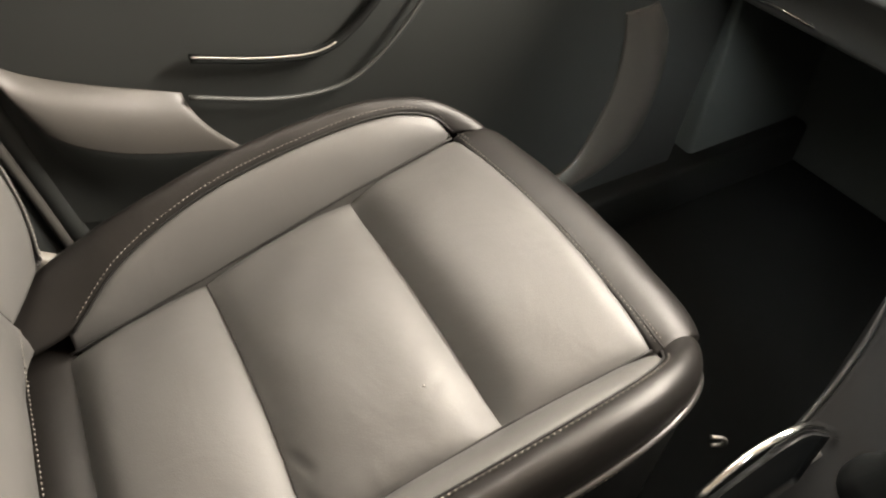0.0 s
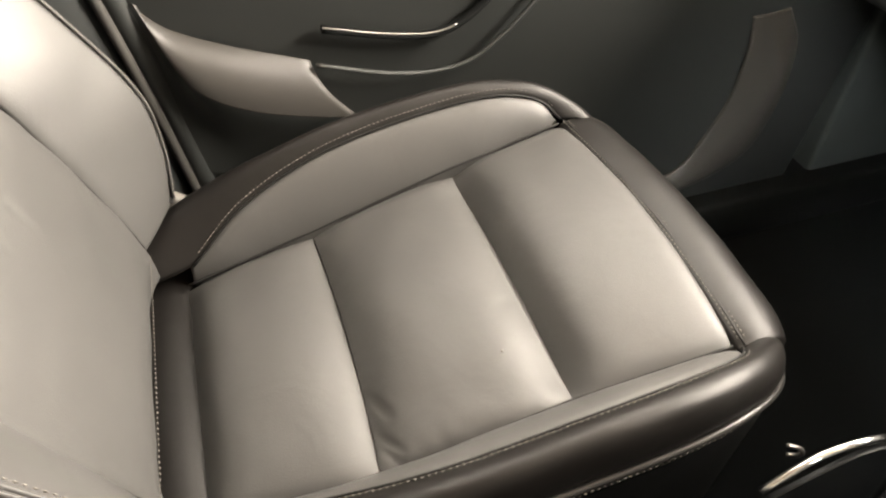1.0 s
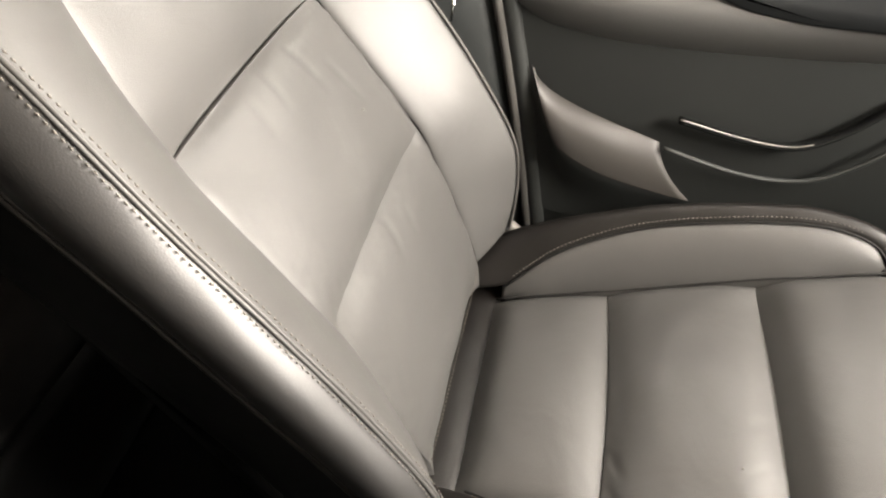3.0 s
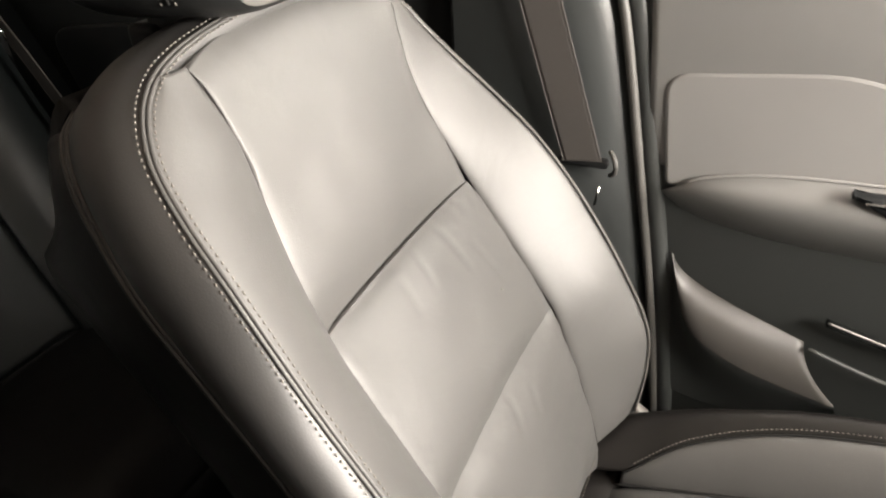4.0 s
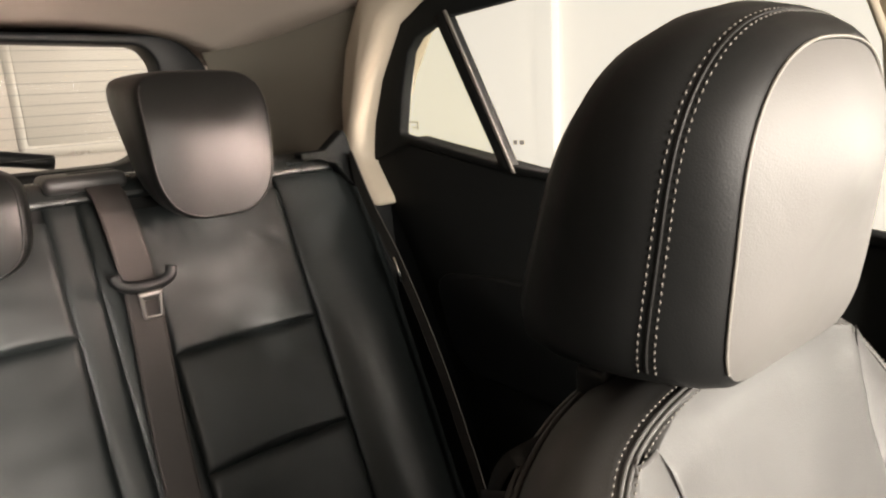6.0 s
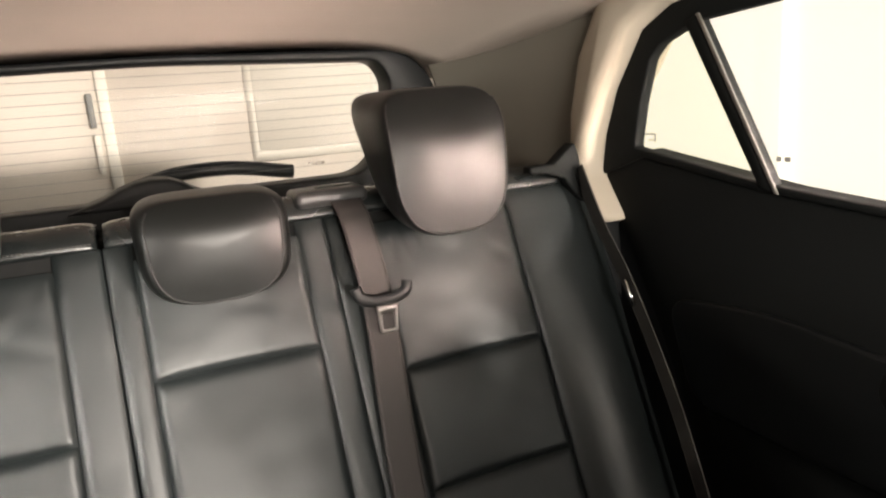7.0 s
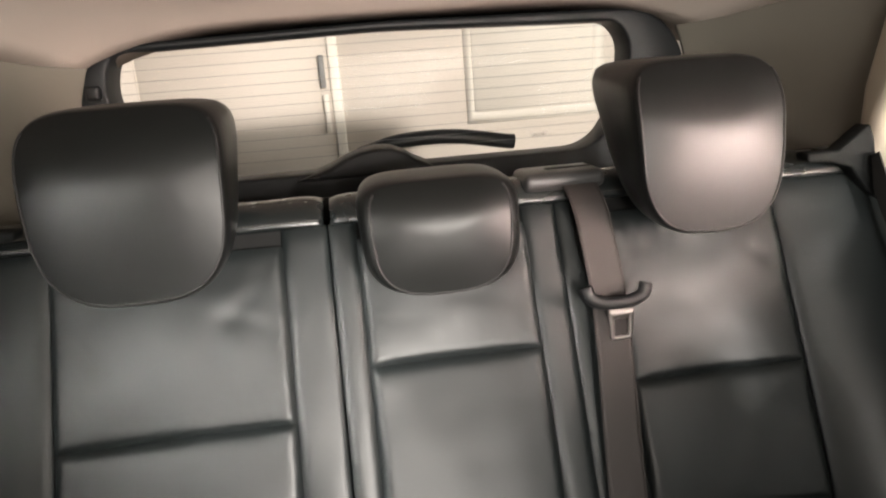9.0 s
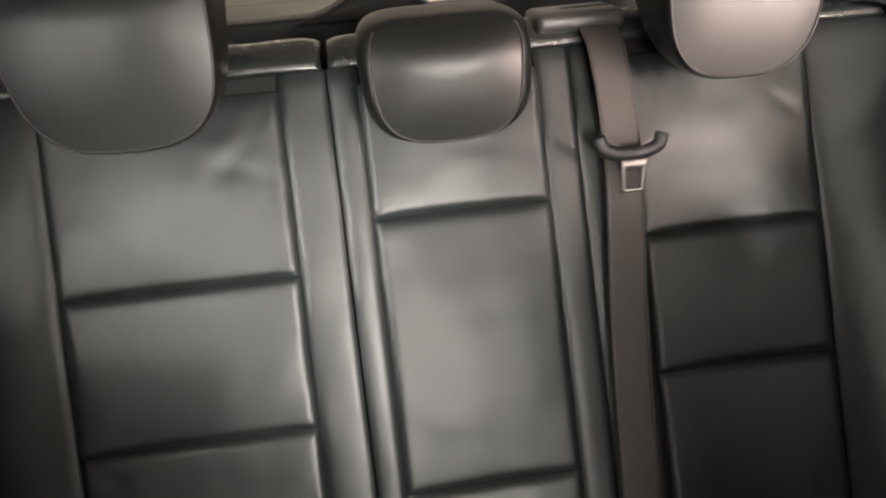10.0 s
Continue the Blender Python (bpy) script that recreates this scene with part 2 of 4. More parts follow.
            f = (b, a, low[k], low[k2])
            bm.faces.new(f if sign > 0 else f[::-1])
    return bm


def tube(pts, r=0.002, seg=6, flat=1.0, up=(0, 0, 1)):
    p = np.array(pts, float)
    bm = bmesh.new()
    rings = []
    for k in range(len(p)):
        d = p[min(k + 1, len(p) - 1)] - p[max(k - 1, 0)]
        d /= max(np.linalg.norm(d), 1e-9)
        s = np.cross(d, up)
        if np.linalg.norm(s) < 1e-6:
            s = np.cross(d, (1, 0, 0))
        s /= np.linalg.norm(s)
        w = np.cross(s, d)
        rings.append([bm.verts.new(p[k] + r * (math.cos(q) * s + flat * math.sin(q) * w)) for q in np.linspace(0, 2 * math.pi, seg, endpoint=False)])
    for a, b in zip(rings, rings[1:]):
        for i in range(seg):
            bm.faces.new((a[i], a[(i + 1) % seg], b[(i + 1) % seg], b[i]))
    bm.faces.new(rings[0][::-1])
    bm.faces.new(rings[-1])
    bmesh.ops.recalc_face_normals(bm, faces=bm.faces)
    return bm


def way(f, n=40, lo=0.0, hi=1.0):
    return [f(lo + (hi - lo) * k / (n - 1)) for k in range(n)]


def stitches(pts, pitch=0.0050, length=0.0038, r=0.00076):
    """A row of single thread stitches along a way."""
    p = np.array(pts, float)
    d = np.concatenate([[0], np.cumsum(np.linalg.norm(np.diff(p, axis=0), axis=1))])
    bm = bmesh.new()
    s = 0.0
    while s + length < d[-1]:
        a = np.array([np.interp(s, d, p[:, k]) for k in range(3)])
        b = np.array([np.interp(s + length, d, p[:, k]) for k in range(3)])
        t = (b - a) / max(np.linalg.norm(b - a), 1e-9)
        x = np.cross(t, (0.31, 0.21, 0.93))
        x /= np.linalg.norm(x)
        y = np.cross(t, x)
        mid = (a + b) / 2
        ends = [bm.verts.new(a), bm.verts.new(b)]
        ring = [bm.verts.new(mid + r * (math.cos(q) * x + math.sin(q) * y)) for q in (0, 1.57, 3.14, 4.71)]
        for i in range(4):
            bm.faces.new((ends[0], ring[(i + 1) % 4], ring[i]))
            bm.faces.new((ends[1], ring[i], ring[(i + 1) % 4]))
        s += pitch
    return bm


def box(x0, x1, y0, y1, z0, z1, bevel=0.01, seg=3):
    bm = bmesh.new()
    bmesh.ops.create_cube(bm, size=1.0, matrix=Matrix.LocRotScale(((x0 + x1) / 2, (y0 + y1) / 2, (z0 + z1) / 2), None, (x1 - x0, y1 - y0, z1 - z0)))
    if bevel:
        bmesh.ops.bevel(bm, geom=bm.edges[:], offset=bevel, segments=seg, affect="EDGES", profile=0.5)
    return bm


def slab(outline, axis, lo, hi, bevel=0.004, hole=None):
    """A flat piece with that outline across an axis ('x': (y, z) pairs; 'y': (x, z) pairs), from lo to hi; hole: an outline with as many points."""
    def at(p, v):
        return (v, p[0], p[1]) if axis == "x" else (p[0], v, p[1])
    bm = bmesh.new()
    n = len(outline)
    o = [[bm.verts.new(at(p, v)) for p in outline] for v in (lo, hi)]
    for i in range(n):
        j = (i + 1) % n
        bm.faces.new((o[0][i], o[0][j], o[1][j], o[1][i]))
    if hole:
        h = [[bm.verts.new(at(p, v)) for p in hole] for v in (lo, hi)]
        for i in range(n):
            j = (i + 1) % n
            bm.faces.new((h[0][j], h[0][i], h[1][i], h[1][j]))
            bm.faces.new((o[0][j], o[0][i], h[0][i], h[0][j]))
            bm.faces.new((o[1][i], o[1][j], h[1][j], h[1][i]))
    else:
        bm.faces.new(o[0][::-1])
        bm.faces.new(o[1])
    bmesh.ops.recalc_face_normals(bm, faces=bm.faces)
    if bevel:
        sharp = [e for e in bm.edges if len(e.link_faces) == 2 and e.calc_face_angle(0) > 0.7]
        bmesh.ops.bevel(bm, geom=sharp, offset=bevel, segments=2, affect="EDGES", profile=0.5)
    return bm


def round_loop(corners, n=48):
    """A closed outline of straight sides with rounded corners: (u, v, radius) each."""
    per = max(2, n // len(corners))
    out = []
    m = len(corners)
    for i in range(m):
        p = np.array(corners[i][:2], float)
        a = np.array(corners[i - 1][:2], float) - p
        b = np.array(corners[(i + 1) % m][:2], float) - p
        r = min(corners[i][2], np.linalg.norm(a) * 0.49, np.linalg.norm(b) * 0.49)
        s, e = p + a / np.linalg.norm(a) * r, p + b / np.linalg.norm(b) * r
        for k in range(per):
            t = k / (per - 1)
            out.append(tuple((1 - t) ** 2 * s + 2 * t * (1 - t) * p + t * t * e))
    return out


def rings(stack, seg=48, close=(True, True)):
    """A body of closed rings (each a list of seg places), joined in order."""
    bm = bmesh.new()
    rs = [[bm.verts.new(p) for p in ring] for ring in stack]
    for a, b in zip(rs, rs[1:]):
        for i in range(seg):
            bm.faces.new((a[i], a[(i + 1) % seg], b[(i + 1) % seg], b[i]))
    for flag, ring in zip(close, (rs[0], rs[-1])):
        if flag:
            mid = bm.verts.new(np.mean([v.co for v in ring], axis=0))
            for i in range(seg):
                bm.faces.new((ring[i], ring[(i + 1) % seg], mid))
    bmesh.ops.recalc_face_normals(bm, faces=bm.faces)
    return bm


# ---- front seat ----
SX = -0.362


def front_seat():
    seat = thing("passenger_seat", (SX, 0.2, 0.0), "black leather front car seat with stitched bolsters and headrest", "car seat", "front seats")

    def X(p, s):
        return (SX + s * p[0], p[1], p[2])

    # cushion
    zc = table([-0.03, 0.034, 0.163, 0.323, 0.455, 0.5], [0.352, 0.362, 0.384, 0.427, 0.452, 0.458])
    hw = table([-0.02, 0.034, 0.163, 0.323, 0.455], [0.125, 0.132, 0.147, 0.153, 0.162])
    seams = ((0.02, 0.163), (0.163, 0.323), (0.323, 0.455))
    for k, (y0, y1) in enumerate(seams):
        def P(a, b, y0=y0, y1=y1, k=k):
            d = 2 * a - 1
            y = y0 + (y1 - y0) * b
            if k == 2:
                y += 0.013 * (1 - d * d) * b
            else:
                y += 0.004 * (1 - d * d) * b
            if k == 1:
                y += 0.004 * (1 - d * d) * (1 - b)
            x = d * (hw(y) + 0.002)
            return (SX + x, y, zc(y) + 0.004 * (1 - d * d))
        ed = [(0.006, 0.008), (0.006, 0.008), (0.016, 0.02), (0.012, 0.016)]
        if k == 0:
            ed[2] = (0.02, 0.02)
            ed[3] = (0.014, 0.022)
        if k == 1:
            ed[2] = (0.012, 0.03)
            ed[3] = (0.022, 0.026)
        if k == 2:
            ed[2] = (0.028, 0.024)
            ed[3] = (0.0015, 0.006)
        folds = (((-0.290, 0.172, 0.386), (-0.262, 0.184, 0.390), 0.0014, 0.0035), ((-0.250, 0.171, 0.385), (-0.228, 0.185, 0.390), 0.0016, 0.0035), ((-0.238, 0.170, 0.384), (-0.216, 0.183, 0.388), 0.0014, 0.003),
                 ((-0.316, 0.296, 0.42), (-0.330, 0.322, 0.425), 0.0007, 0.003), ((-0.262, 0.285, 0.42), (-0.283, 0.318, 0.425), 0.0008, 0.003)) if k == 1 else ()
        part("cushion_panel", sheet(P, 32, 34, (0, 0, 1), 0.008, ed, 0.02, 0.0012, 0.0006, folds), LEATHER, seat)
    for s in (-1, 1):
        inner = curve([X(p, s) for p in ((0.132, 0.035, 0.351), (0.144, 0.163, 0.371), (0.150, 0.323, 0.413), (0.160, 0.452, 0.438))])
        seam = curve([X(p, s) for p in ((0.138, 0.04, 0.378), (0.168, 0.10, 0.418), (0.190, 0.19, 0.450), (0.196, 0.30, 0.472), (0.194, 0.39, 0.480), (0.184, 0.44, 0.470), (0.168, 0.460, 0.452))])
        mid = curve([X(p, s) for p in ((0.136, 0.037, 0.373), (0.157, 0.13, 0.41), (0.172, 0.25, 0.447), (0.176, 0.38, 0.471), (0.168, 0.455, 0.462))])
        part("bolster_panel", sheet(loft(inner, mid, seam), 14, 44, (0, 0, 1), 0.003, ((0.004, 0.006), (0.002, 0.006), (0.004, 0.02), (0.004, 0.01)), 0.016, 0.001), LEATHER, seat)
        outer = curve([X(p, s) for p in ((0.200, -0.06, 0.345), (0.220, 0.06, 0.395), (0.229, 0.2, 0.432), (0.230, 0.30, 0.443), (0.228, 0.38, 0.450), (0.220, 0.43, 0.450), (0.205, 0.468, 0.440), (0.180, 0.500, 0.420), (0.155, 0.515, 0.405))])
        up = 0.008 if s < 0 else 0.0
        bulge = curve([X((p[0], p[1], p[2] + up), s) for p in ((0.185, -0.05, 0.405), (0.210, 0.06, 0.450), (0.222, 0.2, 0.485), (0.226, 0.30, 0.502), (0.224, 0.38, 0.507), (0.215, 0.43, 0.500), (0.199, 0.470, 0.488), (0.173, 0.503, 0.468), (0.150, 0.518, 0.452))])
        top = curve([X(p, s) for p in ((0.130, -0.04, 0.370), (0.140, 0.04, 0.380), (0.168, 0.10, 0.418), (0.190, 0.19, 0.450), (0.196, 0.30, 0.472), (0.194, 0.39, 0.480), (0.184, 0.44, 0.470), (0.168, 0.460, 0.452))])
        part("bolster_side", sheet(loft(top, bulge, outer), 18, 50, (s, 0, 0.5), 0.0, ((0.0015, 0.004), (0.003, 0.006), (0, 1), (0, 1)), 0.014, 0.001), LEATHER_SIDE_SHADE, seat)
        line = [(SX + s * (hw(y) + 0.001), y, zc(y) - 0.002) for y in np.linspace(0.03, 0.455, 40)]
        part("seam", tube(line, 0.0014), DARK_PIPING, seat)
        row = [np.array(p) + (s * 0.0042, 0, 0.0058) for p in way(seam, 90, 0.02, 0.98)]
        part("stitching", stitches(row), THREAD, seat, "grey contrast stitching")
        part("piping", tube([np.array(p) + (0, 0, 0.0005) for p in way(seam, 60)], 0.0013), DARK_PIPING, seat)
        part("piping", tube(way(outer, 80), 0.0030, 8), PIPE_GLOSS, seat, "glossy black piping")
        low = curve([X(p, s) for p in ((0.20, -0.06, 0.18), (0.215, 0.06, 0.18), (0.222, 0.2, 0.19), (0.222, 0.36, 0.21), (0.205, 0.45, 0.24), (0.18, 0.495, 0.26), (0.15, 0.505, 0.27))])
        part("side_valance", sheet(loft(outer, None, low), 8, 40, (s, 0, 0), 0, ((0, 1),) * 4, 0.01), LEATHER_SHADE, seat)
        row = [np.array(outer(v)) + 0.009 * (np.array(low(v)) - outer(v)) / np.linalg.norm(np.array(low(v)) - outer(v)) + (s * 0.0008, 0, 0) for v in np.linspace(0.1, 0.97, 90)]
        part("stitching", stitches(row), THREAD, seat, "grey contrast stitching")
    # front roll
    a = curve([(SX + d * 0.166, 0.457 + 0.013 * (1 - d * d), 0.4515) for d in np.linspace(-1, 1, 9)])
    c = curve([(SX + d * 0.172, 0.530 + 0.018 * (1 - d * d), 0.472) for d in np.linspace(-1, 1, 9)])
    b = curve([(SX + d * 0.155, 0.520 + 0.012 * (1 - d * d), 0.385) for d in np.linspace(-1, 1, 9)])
    part("front_roll", sheet(loft(a, c, b), 20, 40, (0, 1, 0.5), 0.0, ((0.0015, 0.005), (0.004, 0.01), (0.004, 0.01), (0.004, 0.01)), 0.014, 0.001), LEATHER_SIDE_SHADE, seat)
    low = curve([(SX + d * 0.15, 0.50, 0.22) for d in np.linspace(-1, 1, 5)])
    part("front_valance", sheet(loft(b, None, low), 8, 24, (0, 1, 0), 0, ((0, 1),) * 4, 0.01), LEATHER_SHADE, seat)
    for dy in (0.0035, 0.0095):
        row = [np.array(p) + (0, dy, 0.0012) for p in way(a, 80, 0.01, 0.99)]
        part("stitching", stitches(row), THREAD, seat, "grey contrast stitching")
    part("piping", tube([np.array(p) + (0, 0.0065, 0.0004) for p in way(a, 50)], 0.0010), DARK_PIPING, seat)
    hook = curve([(SX + 0.214, 0.510, 0.350), (SX + 0.219, 0.520, 0.347), (SX + 0.221, 0.525, 0.340), (SX + 0.219, 0.524, 0.333), (SX + 0.214, 0.518, 0.329)])
    part("hinge_cover", slab([(-0.018, 0.366), (0.028, 0.366), (0.055, 0.388), (0.030, 0.408), (0.0, 0.410), (-0.015, 0.395)], "x", SX - 0.238, SX - 0.222, 0.005), GREY_PLASTIC, seat, "light grey hinge cover")
    part("wire_hook", tube(way(hook, 16), 0.0019), STEEL, seat, "bare steel wire hook")
    ta = curve([(SX - 0.17, 0.036, 0.346), (SX + 0.17, 0.036, 0.346)])
    tc_ = curve([(SX - 0.19, 0.010, 0.366), (SX + 0.19, 0.010, 0.366)])
    tb = curve([(SX - 0.20, -0.08, 0.335), (SX + 0.20, -0.08, 0.335)])
    part("cushion_tail", sheet(loft(ta, tc_, tb), 14, 30, (0, 0, 1), 0.0, ((0.003, 0.006), (0, 1), (0, 1), (0, 1)), 0.02, 0.001), LEATHER_SIDE_SHADE, seat)
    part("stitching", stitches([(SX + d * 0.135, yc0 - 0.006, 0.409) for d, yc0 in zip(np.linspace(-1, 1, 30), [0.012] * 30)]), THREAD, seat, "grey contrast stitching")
    part("cushion_core", box(SX - 0.15, SX + 0.15, -0.06, 0.47, 0.2, 0.345, 0.03), LEATHER_SHADE, seat)
    for s in (-1, 1):
        part("seat_rail", box(SX + s * 0.2 - 0.02, SX + s * 0.2 + 0.02, -0.1, 0.46, 0.0, 0.06, 0.006), PLASTIC, seat)
        part("seat_riser", box(SX + s * 0.19 - 0.015, SX + s * 0.19 + 0.015, -0.06, 0.42, 0.05, 0.22, 0.006), PLASTIC, seat)

    # backrest
    yc = table([0.36, 0.44, 0.52, 0.598, 0.67, 0.74, 0.83, 0.915, 0.95], [0.022, 0.000, -0.026, -0.056, -0.104, -0.150, -0.198, -0.235, -0.252])
    cw = table([0.36, 0.44, 0.6, 0.74, 0.814, 0.86, 0.895, 0.915, 0.93, 0.95], [0.125, 0.138, 0.139, 0.136, 0.128, 0.123, 0.128, 0.134, 0.143, 0.145])
    nd = table([0.68, 0.76, 0.80, 0.86, 0.90, 0.93], [0.0, 0.003, 0.006, 0.010, 0.013, 0.016])

    def seam_x(z, s):
        """Half width of the middle panel; the side by the console is a little narrower at the top."""
        return cw(z) - (nd(z) if s > 0 else 0.0)
    ye = table([0.80, 0.83, 0.88, 0.904, 0.94], [0.0, 0.003, 0.009, 0.012, 0.016])
    for k, (z0, z1) in enumerate(((0.385, 0.598), (0.598, 0.74), (0.74, 0.928))):
        def P(a, b, z0=z0, z1=z1, k=k):
            d = 2 * a - 1
            z = z0 + (z1 - z0) * b
            if k == 2:
                z += 0.015 * (1 - d * d) * b
            return (SX + d * seam_x(z, d), yc(z) + ye(z) * (0.3 + 0.7 * d * d) - 0.003 * (1 - d * d), z)
        ed = [(0.0012, 0.004), (0.0012, 0.004), (0.014, 0.02), (0.014, 0.018)]
        if k == 0:
            ed[2] = (0.02, 0.02)
            ed[3] = (0.010, 0.016)
        if k == 1:
            ed[2] = (0.010, 0.018)
            ed[3] = (0.008, 0.012)
        if k == 2:
            ed[2] = (0.014, 0.030)
            ed[3] = (0.004, 0.012)
        folds = ()
        if k == 0:
            folds = (((-0.366, -0.056, 0.590), (-0.352, -0.040, 0.560), 0.0010, 0.004), ((-0.40, -0.050, 0.575), (-0.39, -0.04, 0.548), 0.0006, 0.004))
        if k == 1:
            folds = (((-0.366, -0.148, 0.737), (-0.356, -0.130, 0.705), 0.0008, 0.0035), ((-0.330, -0.148, 0.737), (-0.322, -0.128, 0.702), 0.0006, 0.0035), ((-0.41, -0.148, 0.737), (-0.415, -0.120, 0.690), 0.0006, 0.004),
                     ((-0.44, -0.125, 0.700), (-0.452, -0.098, 0.655), 0.0008, 0.005))
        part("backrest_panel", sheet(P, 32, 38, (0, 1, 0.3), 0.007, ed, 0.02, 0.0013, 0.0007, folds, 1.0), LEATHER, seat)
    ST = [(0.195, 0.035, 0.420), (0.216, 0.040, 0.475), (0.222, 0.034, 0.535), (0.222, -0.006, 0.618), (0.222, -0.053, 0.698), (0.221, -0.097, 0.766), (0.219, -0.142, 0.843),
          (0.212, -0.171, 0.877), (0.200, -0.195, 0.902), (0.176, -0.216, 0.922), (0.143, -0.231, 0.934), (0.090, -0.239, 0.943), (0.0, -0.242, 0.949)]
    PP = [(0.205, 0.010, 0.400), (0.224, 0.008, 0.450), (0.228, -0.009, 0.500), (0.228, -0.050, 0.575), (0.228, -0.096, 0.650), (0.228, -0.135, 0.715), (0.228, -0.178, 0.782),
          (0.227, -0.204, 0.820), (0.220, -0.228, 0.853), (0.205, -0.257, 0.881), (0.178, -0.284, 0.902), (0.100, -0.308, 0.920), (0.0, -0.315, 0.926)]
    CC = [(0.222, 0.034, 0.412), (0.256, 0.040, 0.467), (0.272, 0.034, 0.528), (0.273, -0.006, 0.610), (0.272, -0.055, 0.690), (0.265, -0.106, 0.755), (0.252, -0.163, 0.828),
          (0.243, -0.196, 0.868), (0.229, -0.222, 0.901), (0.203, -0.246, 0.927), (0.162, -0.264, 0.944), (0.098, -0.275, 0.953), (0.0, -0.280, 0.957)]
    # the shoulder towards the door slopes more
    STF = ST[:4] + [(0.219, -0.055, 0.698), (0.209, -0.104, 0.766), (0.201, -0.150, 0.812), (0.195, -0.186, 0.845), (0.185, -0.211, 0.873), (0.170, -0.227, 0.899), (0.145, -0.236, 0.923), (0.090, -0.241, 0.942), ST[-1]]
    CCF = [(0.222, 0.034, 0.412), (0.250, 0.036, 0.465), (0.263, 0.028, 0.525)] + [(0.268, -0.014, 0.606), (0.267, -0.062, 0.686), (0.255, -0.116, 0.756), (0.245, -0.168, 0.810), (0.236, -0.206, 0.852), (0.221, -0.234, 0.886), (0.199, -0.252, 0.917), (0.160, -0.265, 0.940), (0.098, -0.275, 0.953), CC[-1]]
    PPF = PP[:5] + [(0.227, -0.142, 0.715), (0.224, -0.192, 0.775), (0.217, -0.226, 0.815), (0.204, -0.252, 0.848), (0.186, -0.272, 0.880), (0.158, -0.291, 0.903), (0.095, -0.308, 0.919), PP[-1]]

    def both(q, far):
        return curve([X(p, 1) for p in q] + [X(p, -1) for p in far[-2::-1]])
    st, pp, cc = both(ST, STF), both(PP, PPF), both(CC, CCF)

    part("backrest_border", sheet(loft(st, cc, pp), 22, 150, (0, 0.4, 0.4), 0.0, ((0.0015, 0.004), (0.002, 0.005), (0, 1), (0, 1)), 0.014, 0.0008), LEATHER_BORDER_SHADE, seat, "leather backrest border, darkened for its shade")
    for off in (0.0, 0.0052):
        part("piping", tube([np.array(p) + (0.0, -off, -0.4 * off) for p in way(pp, 140)], 0.0023, 8), PIPE_GLOSS, seat, "glossy black double piping")

    def beside(off, lift, n):
        """A way that keeps beside the border seam."""
        out = []
        for v in np.linspace(0.004, 0.996, n):
            d = np.array(cc(v)) - np.array(st(v))
            d /= np.linalg.norm(d)
            out.append(np.array(st(v)) + off * d + np.array((0, lift, lift)))
        return out
    for off in (0.0016, -0.0016):
        part("seam_fold", tube(beside(off, 0.0, 160), 0.0016, 8), LEATHER, seat)
    for off in (0.0062, -0.0046):
        part("stitching", stitches(beside(off, 0.0008, 360)), THREAD, seat, "grey contrast stitching")
    for s in (1, -1):
        sts = curve([X(p, s) for p in (ST if s > 0 else STF)[:-2]])
        crown, tuck = (0.930, 1.0) if s > 0 else (0.914, 0.45)
        heights = np.linspace(0.415, crown, 12)
        inn = curve([(SX + s * (seam_x(z, s) - 0.0005), yc(z) + tuck * ye(z) - 0.001, z) for z in heights])
        rise = table(np.linspace(0.415, 0.942, 12), (0.018, 0.023, 0.030, 0.036, 0.041, 0.045, 0.049, 0.052, 0.051, 0.042, 0.024, 0.003) if s > 0 else (0.018, 0.023, 0.028, 0.031, 0.032, 0.033, 0.034, 0.033, 0.031, 0.025, 0.013, 0.001))
        flat = table((0.72, 0.84), (1.0, 1.0 if s > 0 else 0.25))
        mid = curve([(SX + s * (seam_x(z, s) + min(0.046, 0.42 * (0.222 - seam_x(z, s)))), yc(z) + tuck * ye(z) + rise(z) * flat(z), z + 0.002) for z in heights])
        part("backrest_bolster", sheet(loft(inn, mid, sts), 20, 54, (0, 1, 0.3), 0.002, ((0.0012, 0.004), (0.0012, 0.004), (0.004, 0.02), (0, 1)), 0.0015, 0.001, 0.0003), LEATHER, seat)
        part("seam", tube([(SX + s * (seam_x(z, s) + 0.0005), yc(z) + ye(z) - 0.002, z) for z in np.linspace(0.42, 0.926, 50)], 0.0006), DARK_PIPING, seat)
        PQ = (PP if s > 0 else PPF)[:-2]
        ppp = curve([X(p, s) for p in PQ])
        row = [np.array(p) + (s * 0.001, -0.007, -0.002) for p in way(ppp, 110, 0.02, 0.98)]
        part("stitching", stitches(row, 0.0062, 0.004, 0.0006), THREAD, seat, "grey contrast stitching")
        bk = curve([X((p[0] - 0.015 - 0.02 * (k > 8), p[1] - 0.09 + 0.05 * (k > 8), p[2] - 0.035), s) for k, p in enumerate(PQ)])
        bm_ = curve([X((p[0] + 0.004, p[1] - 0.055, p[2] - 0.02), s) for p in PQ])
        part("backrest_flank", sheet(loft(ppp, bm_, bk), 10, 40, (s, -0.3, 0), 0.0, ((0, 1),) * 4, 0.01, 0.001), LEATHER_SHADE, seat)
    top_b = curve([(SX + d * 0.165, -0.302, 0.915) for d in np.linspace(-1, 1, 5)])
    mid_b = curve([(SX + d * 0.20, -0.36, 0.86) for d in np.linspace(-1, 1, 5)])
    low_b = curve([(SX + d * 0.20, -0.10, 0.36) for d in np.linspace(-1, 1, 5)])
